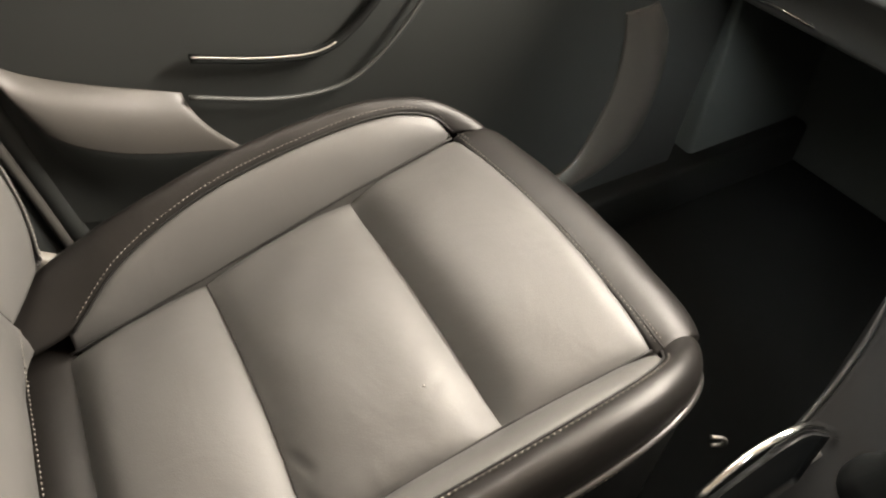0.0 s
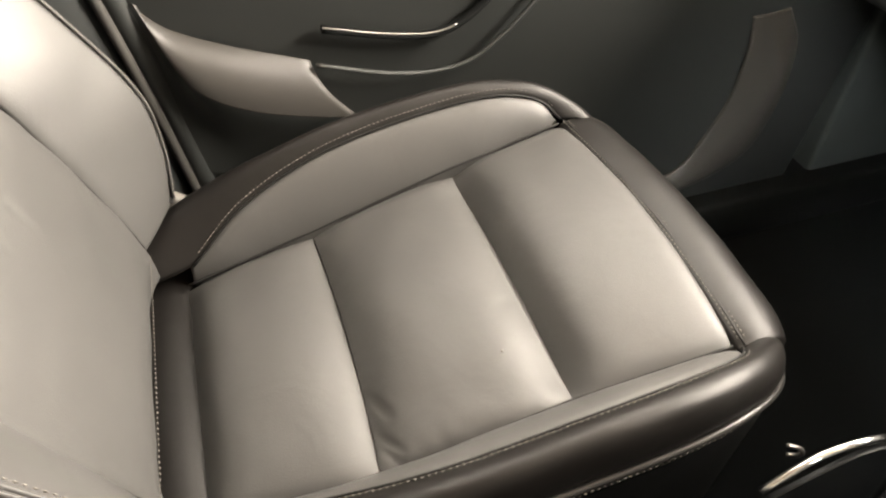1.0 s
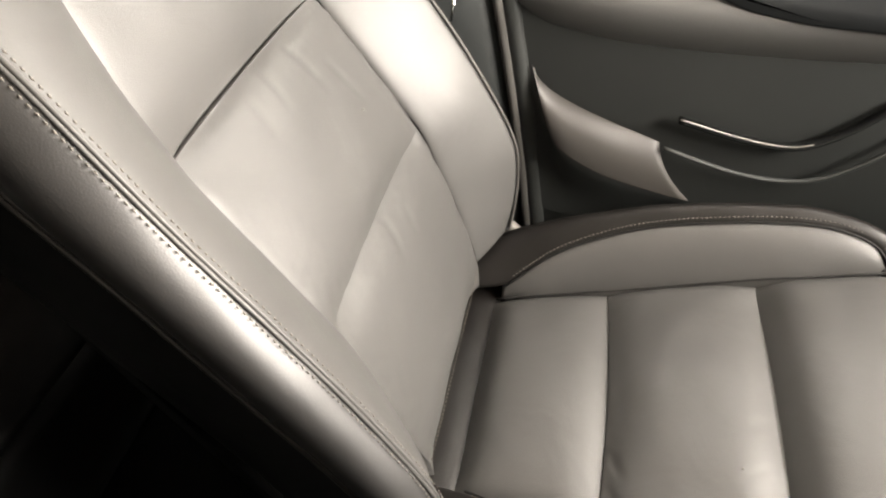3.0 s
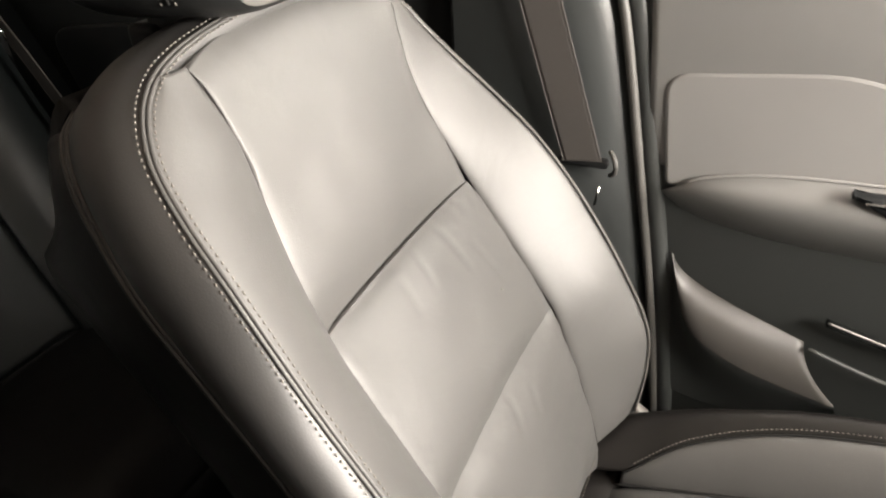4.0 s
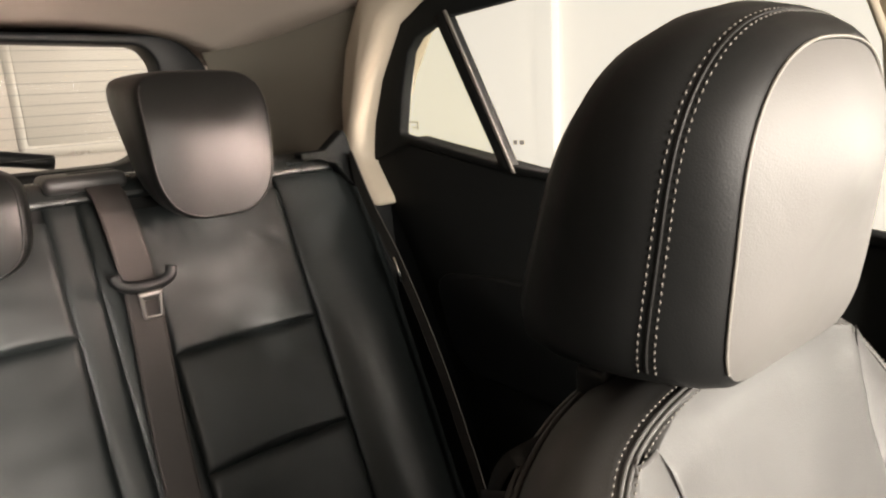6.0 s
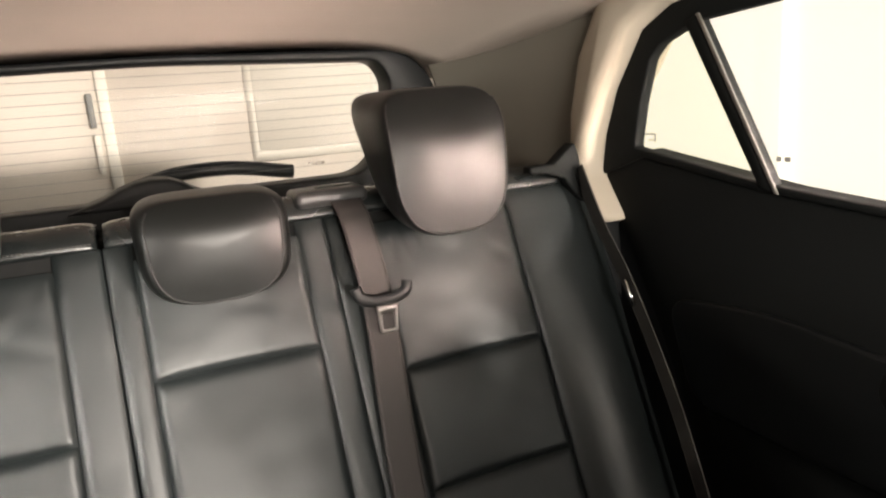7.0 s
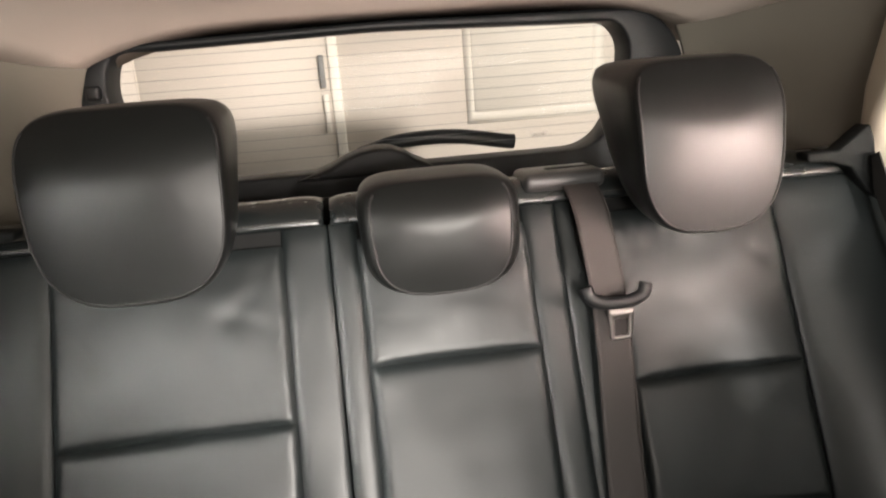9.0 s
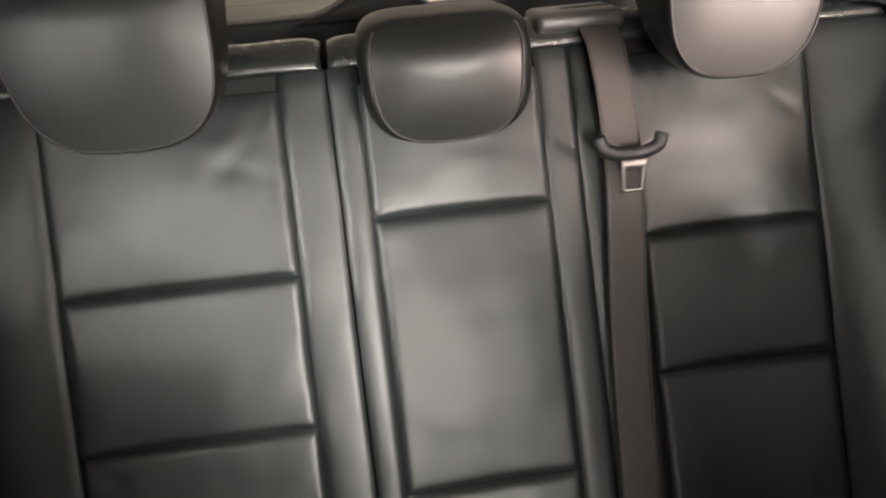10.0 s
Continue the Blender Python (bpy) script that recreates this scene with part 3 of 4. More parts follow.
    part("back_panel", sheet(loft(top_b, mid_b, low_b), 24, 16, (0, -1, 0), 0.0, ((0, 1),) * 4, 0.01), LEATHER_SHADE, seat)
    # headrest
    hz, hx = 1.050, SX + 0.004

    def arch(w, up, down, seg=64, push=0.0):
        """Places round the headrest: a high round arch over a square foot."""
        out = []
        for k in range(seg):
            q = 2 * math.pi * k / seg
            c, sn = math.cos(q), math.sin(q)
            n = 2.7 if sn > 0 else 7.0
            x = w * math.copysign(abs(c) ** (2 / n), c)
            z = (up if sn > 0 else down) * math.copysign(abs(sn) ** (2 / n), sn)
            out.append((hx + x, push + (0.05 + (-0.2 - push) * 2.2) * z, hz + z))
        return out
    body = [arch(w, u, d, 64, y) for y, w, u, d in ((-0.238, 0.113, 0.104, 0.103), (-0.247, 0.118, 0.108, 0.103), (-0.264, 0.122, 0.111, 0.103), (-0.288, 0.122, 0.109, 0.102), (-0.310, 0.117, 0.101, 0.098), (-0.325, 0.104, 0.086, 0.089), (-0.333, 0.070, 0.055, 0.055))]
    hr = part("headrest", rings(body, 64, (False, True)), LEATHER_SHADE, seat, "dark leather headrest shell")
    band = [arch(w, u, d, 64, y) for y, w, u, d in ((-0.207, 0.088, 0.087, 0.0975), (-0.210, 0.0935, 0.0925, 0.101), (-0.219, 0.102, 0.098, 0.103), (-0.229, 0.109, 0.102, 0.103), (-0.238, 0.113, 0.104, 0.103))]
    part("headrest_band", rings(band, 64, (False, False)), LEATHER_SHADE, hr)
    front = [[(hx + (p[0] - hx) * q, p[1] + 0.022 * (1 - q ** 2.6), hz + (p[2] - hz) * q) for p in arch(0.0876, 0.0866, 0.0975, 64, -0.207)] for q in (1.0, 0.97, 0.92, 0.82, 0.66, 0.45, 0.22)]
    part("headrest_face", rings(front, 64, (False, True)), LEATHER_FACE_LIT, hr)
    loop = [p for p in arch(0.0888, 0.0880, 0.0980, 128, -0.2065)]
    part("piping", tube(loop[-14:] + loop[:54], 0.0010), PIPING, hr, "light grey piping")
    part("seam", tube(arch(0.1122, 0.1038, 0.1035, 128, -0.2355)[-12:] + arch(0.1122, 0.1038, 0.1035, 128, -0.2355)[:77], 0.0010), DARK_PIPING, hr)
    for y, w, u in ((-0.2318, 0.1107, 0.1029), (-0.2392, 0.1143, 0.1050)):
        loop = arch(w, u, 0.1035, 200, y)
        part("stitching", stitches(loop[-20:] + loop[:121]), THREAD, hr, "grey contrast stitching")
    for s in (-1, 1):
        part("headrest_post", tube([(hx + s * 0.056, -0.288, 0.9), (hx + s * 0.056, -0.288, 1.0)], 0.006, 10), CHROME, seat, "chrome headrest post")
        part("post_guide", box(hx + s * 0.06 - 0.018, hx + s * 0.06 + 0.018, -0.303, -0.272, 0.920, 0.950, 0.005), PLASTIC, seat)
    part("headrest_release", box(-0.303, -0.272, -0.316, -0.290, 0.918, 0.9415, 0.005), RUBBER, seat, "black headrest release button")
    part("release_tab", box(-0.314, -0.303, -0.303, -0.290, 0.926, 0.9385, 0.003), GREY_PLASTIC, seat, "pale release tab")
    at_base(seat)
    return seat


front = front_seat()
# Unseen copy of the seat, added for the shadow it casts rearwards.
driver = copy_thing(front, Matrix.Translation((-SX, 0.15, 0.0)))
driver.name = "driver_seat"
tagged(driver, "unseen black leather driver's seat, added to shade the rear", "car seat", "front seats")


# ---- rear seat ----
def ry(z):
    return -1.046 - 0.46 * (z - 0.762)


# single folds worn into the rear panels: from, to, depth, width
FOLDS = tuple(((x, ry(z), z), (x + dx, ry(z + dz), z + dz), depth, width) for x, z, dx, dz, depth, width in (
    (-0.262, 0.948, -0.004, -0.035, 0.0016, 0.006), (-0.285, 0.950, -0.010, -0.040, 0.0018, 0.006), (-0.312, 0.944, -0.004, -0.026, 0.0014, 0.006),
    (-0.43, 0.90, -0.03, -0.02, 0.0012, 0.010), (0.245, 0.915, 0.050, -0.040, 0.0016, 0.012), (0.225, 0.870, 0.070, 0.020, 0.0010, 0.010),
    (0.470, 0.880, -0.035, -0.050, 0.0014, 0.010), (0.480, 0.560, -0.035, -0.010, 0.0010, 0.008), (-0.060, 0.875, 0.050, 0.012, 0.0008, 0.010)))


def rear_backrest(name, x0, x1, label, panels, splits=()):
    """One folding section of the rear backrest. panels: (xa, xb, heights of its cross seams)."""
    seat = thing(name, ((x0 + x1) / 2, -0.95, 0.3), label, "car seat", "rear seat sections")
    edges = [x0]
    for xa, xb, zs in panels:
        edges += [xa, xb]
        for k in range(len(zs) - 1):
            z0, z1 = zs[k], zs[k + 1]

            def P(a, b, xa=xa, xb=xb, z0=z0, z1=z1):
                z = z0 + (z1 - z0) * b
                wid = 0.0
                mid = (xa + xb) / 2
                x = mid + (2 * a - 1) * ((xb - xa) / 2 + wid)
                return (x, ry(z) - 0.004 * (1 - (2 * a - 1) ** 2), z)
            last = k == len(zs) - 2
            folds = tuple(f for f in FOLDS if xa < f[0][0] < xb and z0 < f[0][2] < z1)
            part("backrest_panel", sheet(P, 40, 44, (0, 1, 0.3), 0.005, ((0.006, 0.0045), (0.006, 0.0045), (0.0075, 0.0045), (0.004, 0.01) if last else (0.008, 0.006)), 0.02, 0.0013, 0.0007, folds, 0.9), LEATHER_REAR_SHADE, seat)
    edges.append(x1)
    strips = []
    for k in range(0, len(edges), 2):
        cuts = [edges[k]] + [c for c in splits if edges[k] < c < edges[k + 1]] + [edges[k + 1]]
        strips += list(zip(cuts, cuts[1:]))
    for k, (xa, xb) in enumerate(strips):
        wide = abs(xb - xa)

        def P(a, b, xa=xa, xb=xb, wide=wide):
            z = 0.33 + (0.985 - 0.33) * b
            x = xa + (xb - xa) * a
            lift = (0.028 if xa < 0 else 0.010) * math.sin(math.pi * min(1.0, a)) if wide > 0.09 else 0.0008 * math.sin(math.pi * a)
            return (x, ry(z) - 0.006 + lift * min(1.0, (1.02 - z) / 0.3), z)
        part("backrest_bolster", sheet(P, 18, 40, (0, 1, 0.3), 0.003 if wide > 0.09 else 0.0006, ((0.003, 0.004) if k == 0 or xa in splits else (0.004, 0.005), (0.003, 0.004) if k == len(strips) - 1 or xb in splits else (0.004, 0.005), (0.004, 0.02), (0.004, 0.01)), 0.02, 0.0014, 0.0013), LEATHER_REAR_SHADE, seat)
    a = curve([(x0 + 0.004, ry(0.985), 0.985), (x1 - 0.004, ry(0.985), 0.985)])
    c = curve([(x0 + 0.004, ry(1.02), 1.032), (x1 - 0.004, ry(1.02), 1.032)])
    b = curve([(x0 + 0.004, ry(1.0) - 0.085, 1.008), (x1 - 0.004, ry(1.0) - 0.085, 1.008)])
    part("backrest_top", sheet(loft(a, c, b), 12, 24, (0, 0, 1), 0.0, ((0.003, 0.006), (0, 1), (0.006, 0.01), (0.006, 0.01)), 0.014, 0.001), LEATHER_TOP, seat)
    part("stitching", stitches([(x, ry(0.985) - 0.002, 0.992) for x in np.linspace(x0 + 0.01, x1 - 0.01, 30)]), THREAD, seat)
    bm = bmesh.new()
    vs = []
    for x in (x0 + 0.006, x1 - 0.006):
        vs.append([bm.verts.new(p) for p in ((x, ry(0.33) - 0.02, 0.33), (x, ry(0.985) - 0.02, 0.985), (x, ry(0.985) - 0.095, 1.003), (x, ry(0.33) - 0.12, 0.33))])
    bm.faces.new(vs[0][::-1])
    bm.faces.new(vs[1])
    for i in range(4):
        bm.faces.new((vs[0][i], vs[0][(i + 1) % 4], vs[1][(i + 1) % 4], vs[1][i]))
    bmesh.ops.recalc_face_normals(bm, faces=bm.faces)
    part("backrest_core", bm, LEATHER_SHADE, seat, smooth=False)
    at_base(seat)
    return seat


rear_backrest("rear_seat_section", 0.1475, 0.655, "black leather rear seat backrest, single folding section", ((0.208, 0.499, (0.36, 0.581, 0.757, 0.965)),))
rear_backrest("rear_seat_section", -0.655, 0.1455, "black leather rear seat backrest, double folding section",
              ((-0.480, -0.235, (0.36, 0.588, 0.753, 0.965)), (-0.119, 0.109, (0.36, 0.488, 0.809, 0.965))), (-0.165,))


def rear_headrest(cx, cz, hw, hh, depth, label, y0, inset=0.95):
    rest = thing("rear_headrest", (cx, y0 - 0.06, 1.0), label, "headrest", "rear headrests")

    def ring(q_w, q_h, back, tight=1.0, seg=72):
        """A ring round the headrest: square shoulders, round foot; back: how far behind the face."""
        out = []
        for k in range(seg):
            q = 2 * math.pi * k / seg
            c, sn = math.cos(q), math.sin(q)
            n = (5.0 if sn > 0 else 3.0) * tight
            x = hw * q_w * math.copysign(abs(c) ** (2 / n), c)
            z = hh * q_h * math.copysign(abs(sn) ** (2 / n), sn)
            t = (z / hh + 1) / 2
            lean = 0.07 * z + 0.17 * max(0.0, t - 0.55) ** 2.0 * hh / 0.11
            out.append((cx + x * (1 + 0.05 * z / hh), y0 - lean - back * (0.22 + 0.78 * max(t, 0.0) ** 0.8), cz + z))
        return out
    face = [ring(inset * q, 0.965 * q, -0.012 * (1 - q ** 2.5)) for q in (0.99, 0.965, 0.93, 0.86, 0.72, 0.55, 0.36, 0.18)]
    part("headrest_face", rings(face, 72, (False, True)), LEATHER_HEAD_SHADE, rest)
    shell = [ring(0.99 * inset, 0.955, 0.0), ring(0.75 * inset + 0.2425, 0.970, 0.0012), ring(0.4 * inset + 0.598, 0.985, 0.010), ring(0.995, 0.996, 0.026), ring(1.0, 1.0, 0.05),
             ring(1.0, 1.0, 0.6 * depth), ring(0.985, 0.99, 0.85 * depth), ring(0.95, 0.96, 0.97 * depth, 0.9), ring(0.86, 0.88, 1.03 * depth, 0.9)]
    part("headrest_shell", rings(shell, 72, (False, True)), LEATHER_HEAD_SHADE, rest)
    loop = ring(0.994 * inset, 0.959, -0.0006)
    part("piping", tube(loop[28:] + loop[:9], 0.0016), DARK_PIPING, rest)
    for s in (-1, 1):
        part("headrest_post", tube([(cx + s * 0.05, ry(1.0) - 0.05, 0.98), (cx + s * 0.05, ry(1.0) - 0.055, cz)], 0.006, 10), CHROME, rest, "chrome headrest post")
    at_base(rest)


rear_headrest(0.357, 1.050, 0.112, 0.112, 0.15, "tall black leather rear headrest", -1.03)
rear_headrest(0.009, 0.986, 0.094, 0.067, 0.11, "low black leather middle headrest", -1.005, 0.86)
rear_headrest(-0.332, 1.058, 0.095, 0.108, 0.185, "tall black leather rear headrest", -1.03)

cush = thing("rear_seat_bench", (0, -0.7, 0.0), "black leather rear seat bench cushion", "car seat")
part("bench_body", box(-0.62, 0.62, -1.0, -0.50, 0.06, 0.30, 0.04), LEATHER_SHADE, cush)
for x0, x1 in ((-0.6, -0.2), (-0.19, 0.19), (0.2, 0.6)):
    def P(a, b, x0=x0, x1=x1):
        return (x0 + (x1 - x0) * a, -0.93 + 0.44 * b, 0.335 + 0.04 * b - 0.06 * max(0.0, b - 0.85) / 0.15)
    part("bench_panel", sheet(P, 20, 20, (0, 0, 1), 0.012, ((0.012, 0.02),) * 4, 0.06), LEATHER_SHADE, cush)
at_base(cush)


# ---- shell ----
floor = finish("floor", box(-0.78, 0.78, -1.75, 1.45, -0.05, 0.0, 0), CARPET, None, "black carpeted car floor", False)
tagged(floor, "black carpeted car floor", "floor", kind="structure")


def side_wall(s):
    """Doors, pillars and windows of one flank; s = -1 for the flank that is seen."""
    xi, xo = s * 0.705, s * 0.79
    lo, hi = min(xi, xo), max(xi, xo)
    far = s > 0
    # front door
    door = thing("front_door", (s * 0.74, 0.5, 0.1), "charcoal front car door with armrest, pocket and grey insert", "car door", "car doors")
    outl = [(-0.030, 0.925), (-0.020, 0.80), (0.005, 0.66), (0.055, 0.40), (0.08, 0.08), (1.05, 0.08), (1.10, 0.50), (1.10, 0.88), (0.6, 0.905)]
    part("door_skin", slab(outl, "x", lo, hi, 0.006), DOOR_PLASTIC, door)
    ins = round_loop([(0.020, 0.668, 0.01), (0.42, 0.690, 0.03), (0.215, 0.820, 0.06), (0.004, 0.804, 0.03)], 40)
    part("door_insert", slab(ins, "x", xi - s * 0.0105 if not far else xi - 0.0105, xi, 0.004), DOOR_FABRIC, door, "grey cloth-grained insert", False)
    a = curve([(xi - s * 0.01, 0.022, 0.662), (xi - s * 0.012, 0.06, 0.684), (xi - s * 0.012, 0.124, 0.697), (xi - s * 0.012, 0.21, 0.702), (xi - s * 0.012, 0.50, 0.706), (xi - s * 0.006, 0.8, 0.72)])
    c = curve([(xi - s * 0.012, 0.014, 0.662), (xi - s * 0.055, 0.06, 0.684), (xi - s * 0.078, 0.14, 0.686), (xi - s * 0.085, 0.30, 0.686), (xi - s * 0.08, 0.50, 0.69), (xi - s * 0.03, 0.8, 0.70)])
    b = curve([(xi, 0.018, 0.652), (xi, 0.05, 0.632), (xi, 0.14, 0.612), (xi, 0.30, 0.604), (xi, 0.50, 0.608), (xi, 0.8, 0.64)])
    part("armrest", sheet(loft(a, c, b), 24, 50, (-s, 0, 0.5), 0, ((0, 1),) * 4, 0.0), DOOR_UPPER, door, "grey padded armrest")
    # Pale bead laid in for the bright highlight on the armrest crest.
    part("armrest_highlight", tube([np.array(p) + (-s * 0.002, 0, 0.001) for p in way(a, 40, 0.02, 0.9)], 0.0022, 8), DOOR_FABRIC, door, "pale bead standing for the highlight along the armrest edge")
    sill = table((-0.03, 0.6, 1.1), (0.925, 0.903, 0.877))
    ends = (-0.022, 0.0, 0.1, 0.3, 0.6, 0.9, 1.08)
    sa = curve([(s * 0.709, y, sill(y) + 0.003) for y in ends])
    sc = curve([(s * 0.688, y, sill(y) + 0.004) for y in ends])
    sb = curve([(s * 0.7020, y + (0.02 if y < 0.05 else 0), 0.69) for y in ends])
    part("door_shoulder", sheet(loft(sa, sc, sb), 30, 40, (-s, 0, 0.3), 0, ((0, 1),) * 4, 0.004), DOOR_UPPER, door, "soft grey upper door trim")
    post = [(-0.066, 0.928), (-0.027, 0.928), (-0.077, 1.087), (-0.130, 1.29), (-0.170, 1.29), (-0.112, 1.087)]
    part("window_frame", slab(post, "x", min(s * 0.698, s * 0.730), max(s * 0.698, s * 0.730), 0.005), GREY_PLASTIC, door, "warm grey rear window frame")
    if not far:
        x = xi + 0.004
        top = curve([(x, 0.039, 0.574), (x, 0.049, 0.556), (x, 0.071, 0.537), (x + 0.004, 0.122, 0.514), (x + 0.008, 0.212, 0.482)])
        ridge = curve([(x + 0.002, 0.041, 0.566), (x + 0.024, 0.066, 0.496), (x + 0.032, 0.092, 0.466), (x + 0.034, 0.150, 0.436), (x + 0.026, 0.262, 0.402)])
        lift = curve([(x + 0.002, 0.040, 0.570), (x + 0.024, 0.056, 0.535), (x + 0.033, 0.080, 0.518), (x + 0.036, 0.136, 0.490), (x + 0.030, 0.215, 0.452)])
        part("pocket_swoosh", sheet(loft(top, lift, ridge), 18, 36, (1, 0, 0.3), 0, ((0, 1), (0, 1), (0, 1), (0.003, 0.005)), 0.003), SWOOSH, door, "satin charcoal pocket trim")
        under = curve([(x + 0.002, 0.043, 0.556), (x + 0.026, 0.071, 0.478), (x + 0.030, 0.098, 0.446), (x + 0.030, 0.156, 0.414), (x + 0.022, 0.266, 0.386)])
        low = curve([(x - 0.002, 0.060, 0.345), (x - 0.002, 0.10, 0.335), (x - 0.002, 0.16, 0.335), (x - 0.002, 0.22, 0.345), (x - 0.002, 0.270, 0.372)])
        # Same trim below the ridge; darker door plastic stands for its shade.
        part("pocket_face", sheet(loft(ridge, under, low), 18, 36, (1, 0, 0), 0, ((0, 1),) * 4, 0.0), DOOR_PLASTIC, door)
        strip = curve([(x + 0.012, 0.228, 0.520), (x + 0.013, 0.312, 0.500), (x + 0.013, 0.372, 0.496), (x + 0.011, 0.418, 0.518), (x + 0.006, 0.48, 0.575)])
        part("pull_ledge", tube(way(strip, 40), 0.008, 10, 0.5), MATTE, door)
        part("chrome_strip", tube([np.array(p) + (0.009, 0, 0.006) for p in way(strip, 40, 0, 0.58)], 0.0010), STEEL, door, "thin bright metal strip")
        lip = curve([(x + 0.017, 0.216, 0.479), (x + 0.02, 0.310, 0.453), (x + 0.02, 0.378, 0.448), (x + 0.019, 0.424, 0.462), (x + 0.016, 0.488, 0.515), (x + 0.004, 0.56, 0.60)])
        part("pocket_lip", tube(way(lip, 40), 0.0032, 8), DOOR_PLASTIC, door)
        ga = curve([(x, 0.740, 0.150), (x, 0.798, 0.176), (x, 0.821, 0.208), (x, 0.856, 0.295), (x, 0.860, 0.382), (x, 0.852, 0.435)])
        gb = curve([(x, 0.750, 0.112), (x, 0.872, 0.137), (x, 0.936, 0.180), (x, 0.962, 0.285), (x, 0.952, 0.380), (x, 0.915, 0.440)])
        gm = curve([(x + 0.03, 0.745, 0.130), (x + 0.03, 0.838, 0.155), (x + 0.03, 0.882, 0.193), (x + 0.03, 0.910, 0.29), (x + 0.025, 0.906, 0.38), (x + 0.005, 0.885, 0.438)])
        part("speaker_bezel", sheet(loft(ga, gm, gb), 10, 30, (1, 0, 0), 0, ((0, 1),) * 4, 0.004), SWOOSH, door, "curved charcoal speaker surround")
        rec = round_loop([(0.209, 0.7035, 0.004), (0.50, 0.7075, 0.01), (0.50, 0.655, 0.02), (0.33, 0.664, 0.04), (0.255, 0.678, 0.03)], 40)
        part("handle_recess", slab(rec, "x", xi + 0.030, xi + 0.048, 0.003), PLASTIC, door)
        part("door_handle", tube([(xi + 0.050, 0.223, 0.6985), (xi + 0.051, 0.34, 0.702), (xi + 0.051, 0.46, 0.704)], 0.0016, 8), CHROME, door, "bright inner door handle")
        part("lock_pin", tube([(xi - 0.004, 0.008, 0.918), (xi - 0.004, 0.008, 0.945)], 0.0048, 10), DASH, door, "dark grey lock pin")
        part("lock_pin_collar", tube([(xi - 0.004, 0.008, 0.918), (xi - 0.004, 0.008, 0.926)], 0.010, 14), DOOR_UPPER, door)
        part("window_seal", tube([(xi - 0.017, -0.03, 0.9275), (xi - 0.017, 0.3, 0.9165), (xi, 0.7, 0.900), (xi, 1.1, 0.880)], 0.0022, 8), RUBBER, door)
    at_base(door)
    # rear door
    rear = thing("rear_door", (s * 0.74, -0.6, 0.1), "black rear car door with a quarter window", "car door", "car doors")
    outl = [(-0.245, 0.938), (-0.30, 0.941), (-0.80, 0.985), (-1.05, 1.022), (-1.10, 1.030), (-1.165, 0.985), (-1.12, 0.90), (-1.02, 0.72), (-0.92, 0.5), (-0.80, 0.3), (-0.75, 0.08), (-0.245, 0.08)]
    part("door_skin", slab(outl, "x", lo, hi, 0.006), MATTE, rear)
    outer = [(-0.245, 0.940), (-0.80, 0.985), (-1.052, 1.022), (-1.165, 0.985), (-1.150, 1.06), (-1.116, 1.140), (-1.050, 1.232), (-0.985, 1.262), (-0.90, 1.275), (-0.60, 1.290), (-0.245, 1.295)]
    inner = [(-0.262, 0.950), (-0.815, 0.998), (-1.066, 1.038), (-1.072, 1.040), (-1.071, 1.050), (-1.058, 1.110), (-1.034, 1.182), (-1.010, 1.204), (-0.937, 1.230), (-0.60, 1.250), (-0.262, 1.260)]
    flo, fhi = min(s * 0.70, s * 0.722), max(s * 0.70, s * 0.722)
    part("window_frame", slab(outer, "x", flo, fhi, 0.003, inner), MATTE, rear, "black window frame")
    bar = [(-0.812, 0.990), (-0.787, 0.986), (-0.932, 1.240), (-0.957, 1.233)]
    part("divider_bar", slab(bar, "x", flo - 0.002, fhi + 0.002, 0.004), MATTE, rear)
    bar = [(-0.786, 0.986), (-0.779, 0.985), (-0.924, 1.241), (-0.931, 1.240)]
    part("divider_trim", slab(bar, "x", min(s * 0.697, s * 0.7005), max(s * 0.697, s * 0.7005), 0.001), GREY_PLASTIC, rear)
    if not far:
        bump = round_loop([(-0.99, 0.79, 0.05), (-0.80, 0.815, 0.08), (-0.45, 0.79, 0.05), (-0.45, 0.62, 0.05), (-0.93, 0.62, 0.06)], 40)
        part("door_armrest", slab(bump, "x", xi - 0.001, xi + 0.014, 0.006), PLASTIC, rear)
        part("lock_pin", tube([(xi + 0.03, -0.315, 0.94), (xi + 0.03, -0.315, 0.985)], 0.005, 10), PLASTIC, rear, "black lock pin")
    at_base(rear)
    # panes
    xm = s * 0.725
    pane = slab([(-0.05, 0.92), (1.12, 0.88), (0.95, 1.10), (0.72, 1.27), (-0.08, 1.29)], "x", xm - 0.002, xm + 0.002, 0)
    g1 = tagged(finish("window_front", pane, GLASS, None, "", False), "clear front door window pane", "window", kind="structure")
    pane = slab([(-0.255, 0.935), (-0.793, 0.98), (-0.940, 1.243), (-0.255, 1.27)], "x", xm - 0.002, xm + 0.002, 0)
    g2 = tagged(finish("window_rear_door", pane, GLASS, None, "", False), "clear rear door window pane", "window", kind="structure")
    pane = slab([(-0.800, 0.98), (-1.08, 1.025), (-1.04, 1.20), (-0.947, 1.240)], "x", xm - 0.002, xm + 0.002, 0)
    g3 = tagged(finish("window_quarter", pane, TINTED, None, "", False), "faintly yellow tinted quarter window pane", "window", kind="structure")
    for g in (g1, g2, g3):
        g.visible_shadow = False
    if not far:
        for y, w in ((-0.026, 0.004), (-0.012, 0.010), (0.001, 0.009)):
            part("printed_mark", box(-0.7228, -0.7222, y - w / 2, y + w / 2, 0.964, 0.970, 0), LABEL, g1, smooth=False)
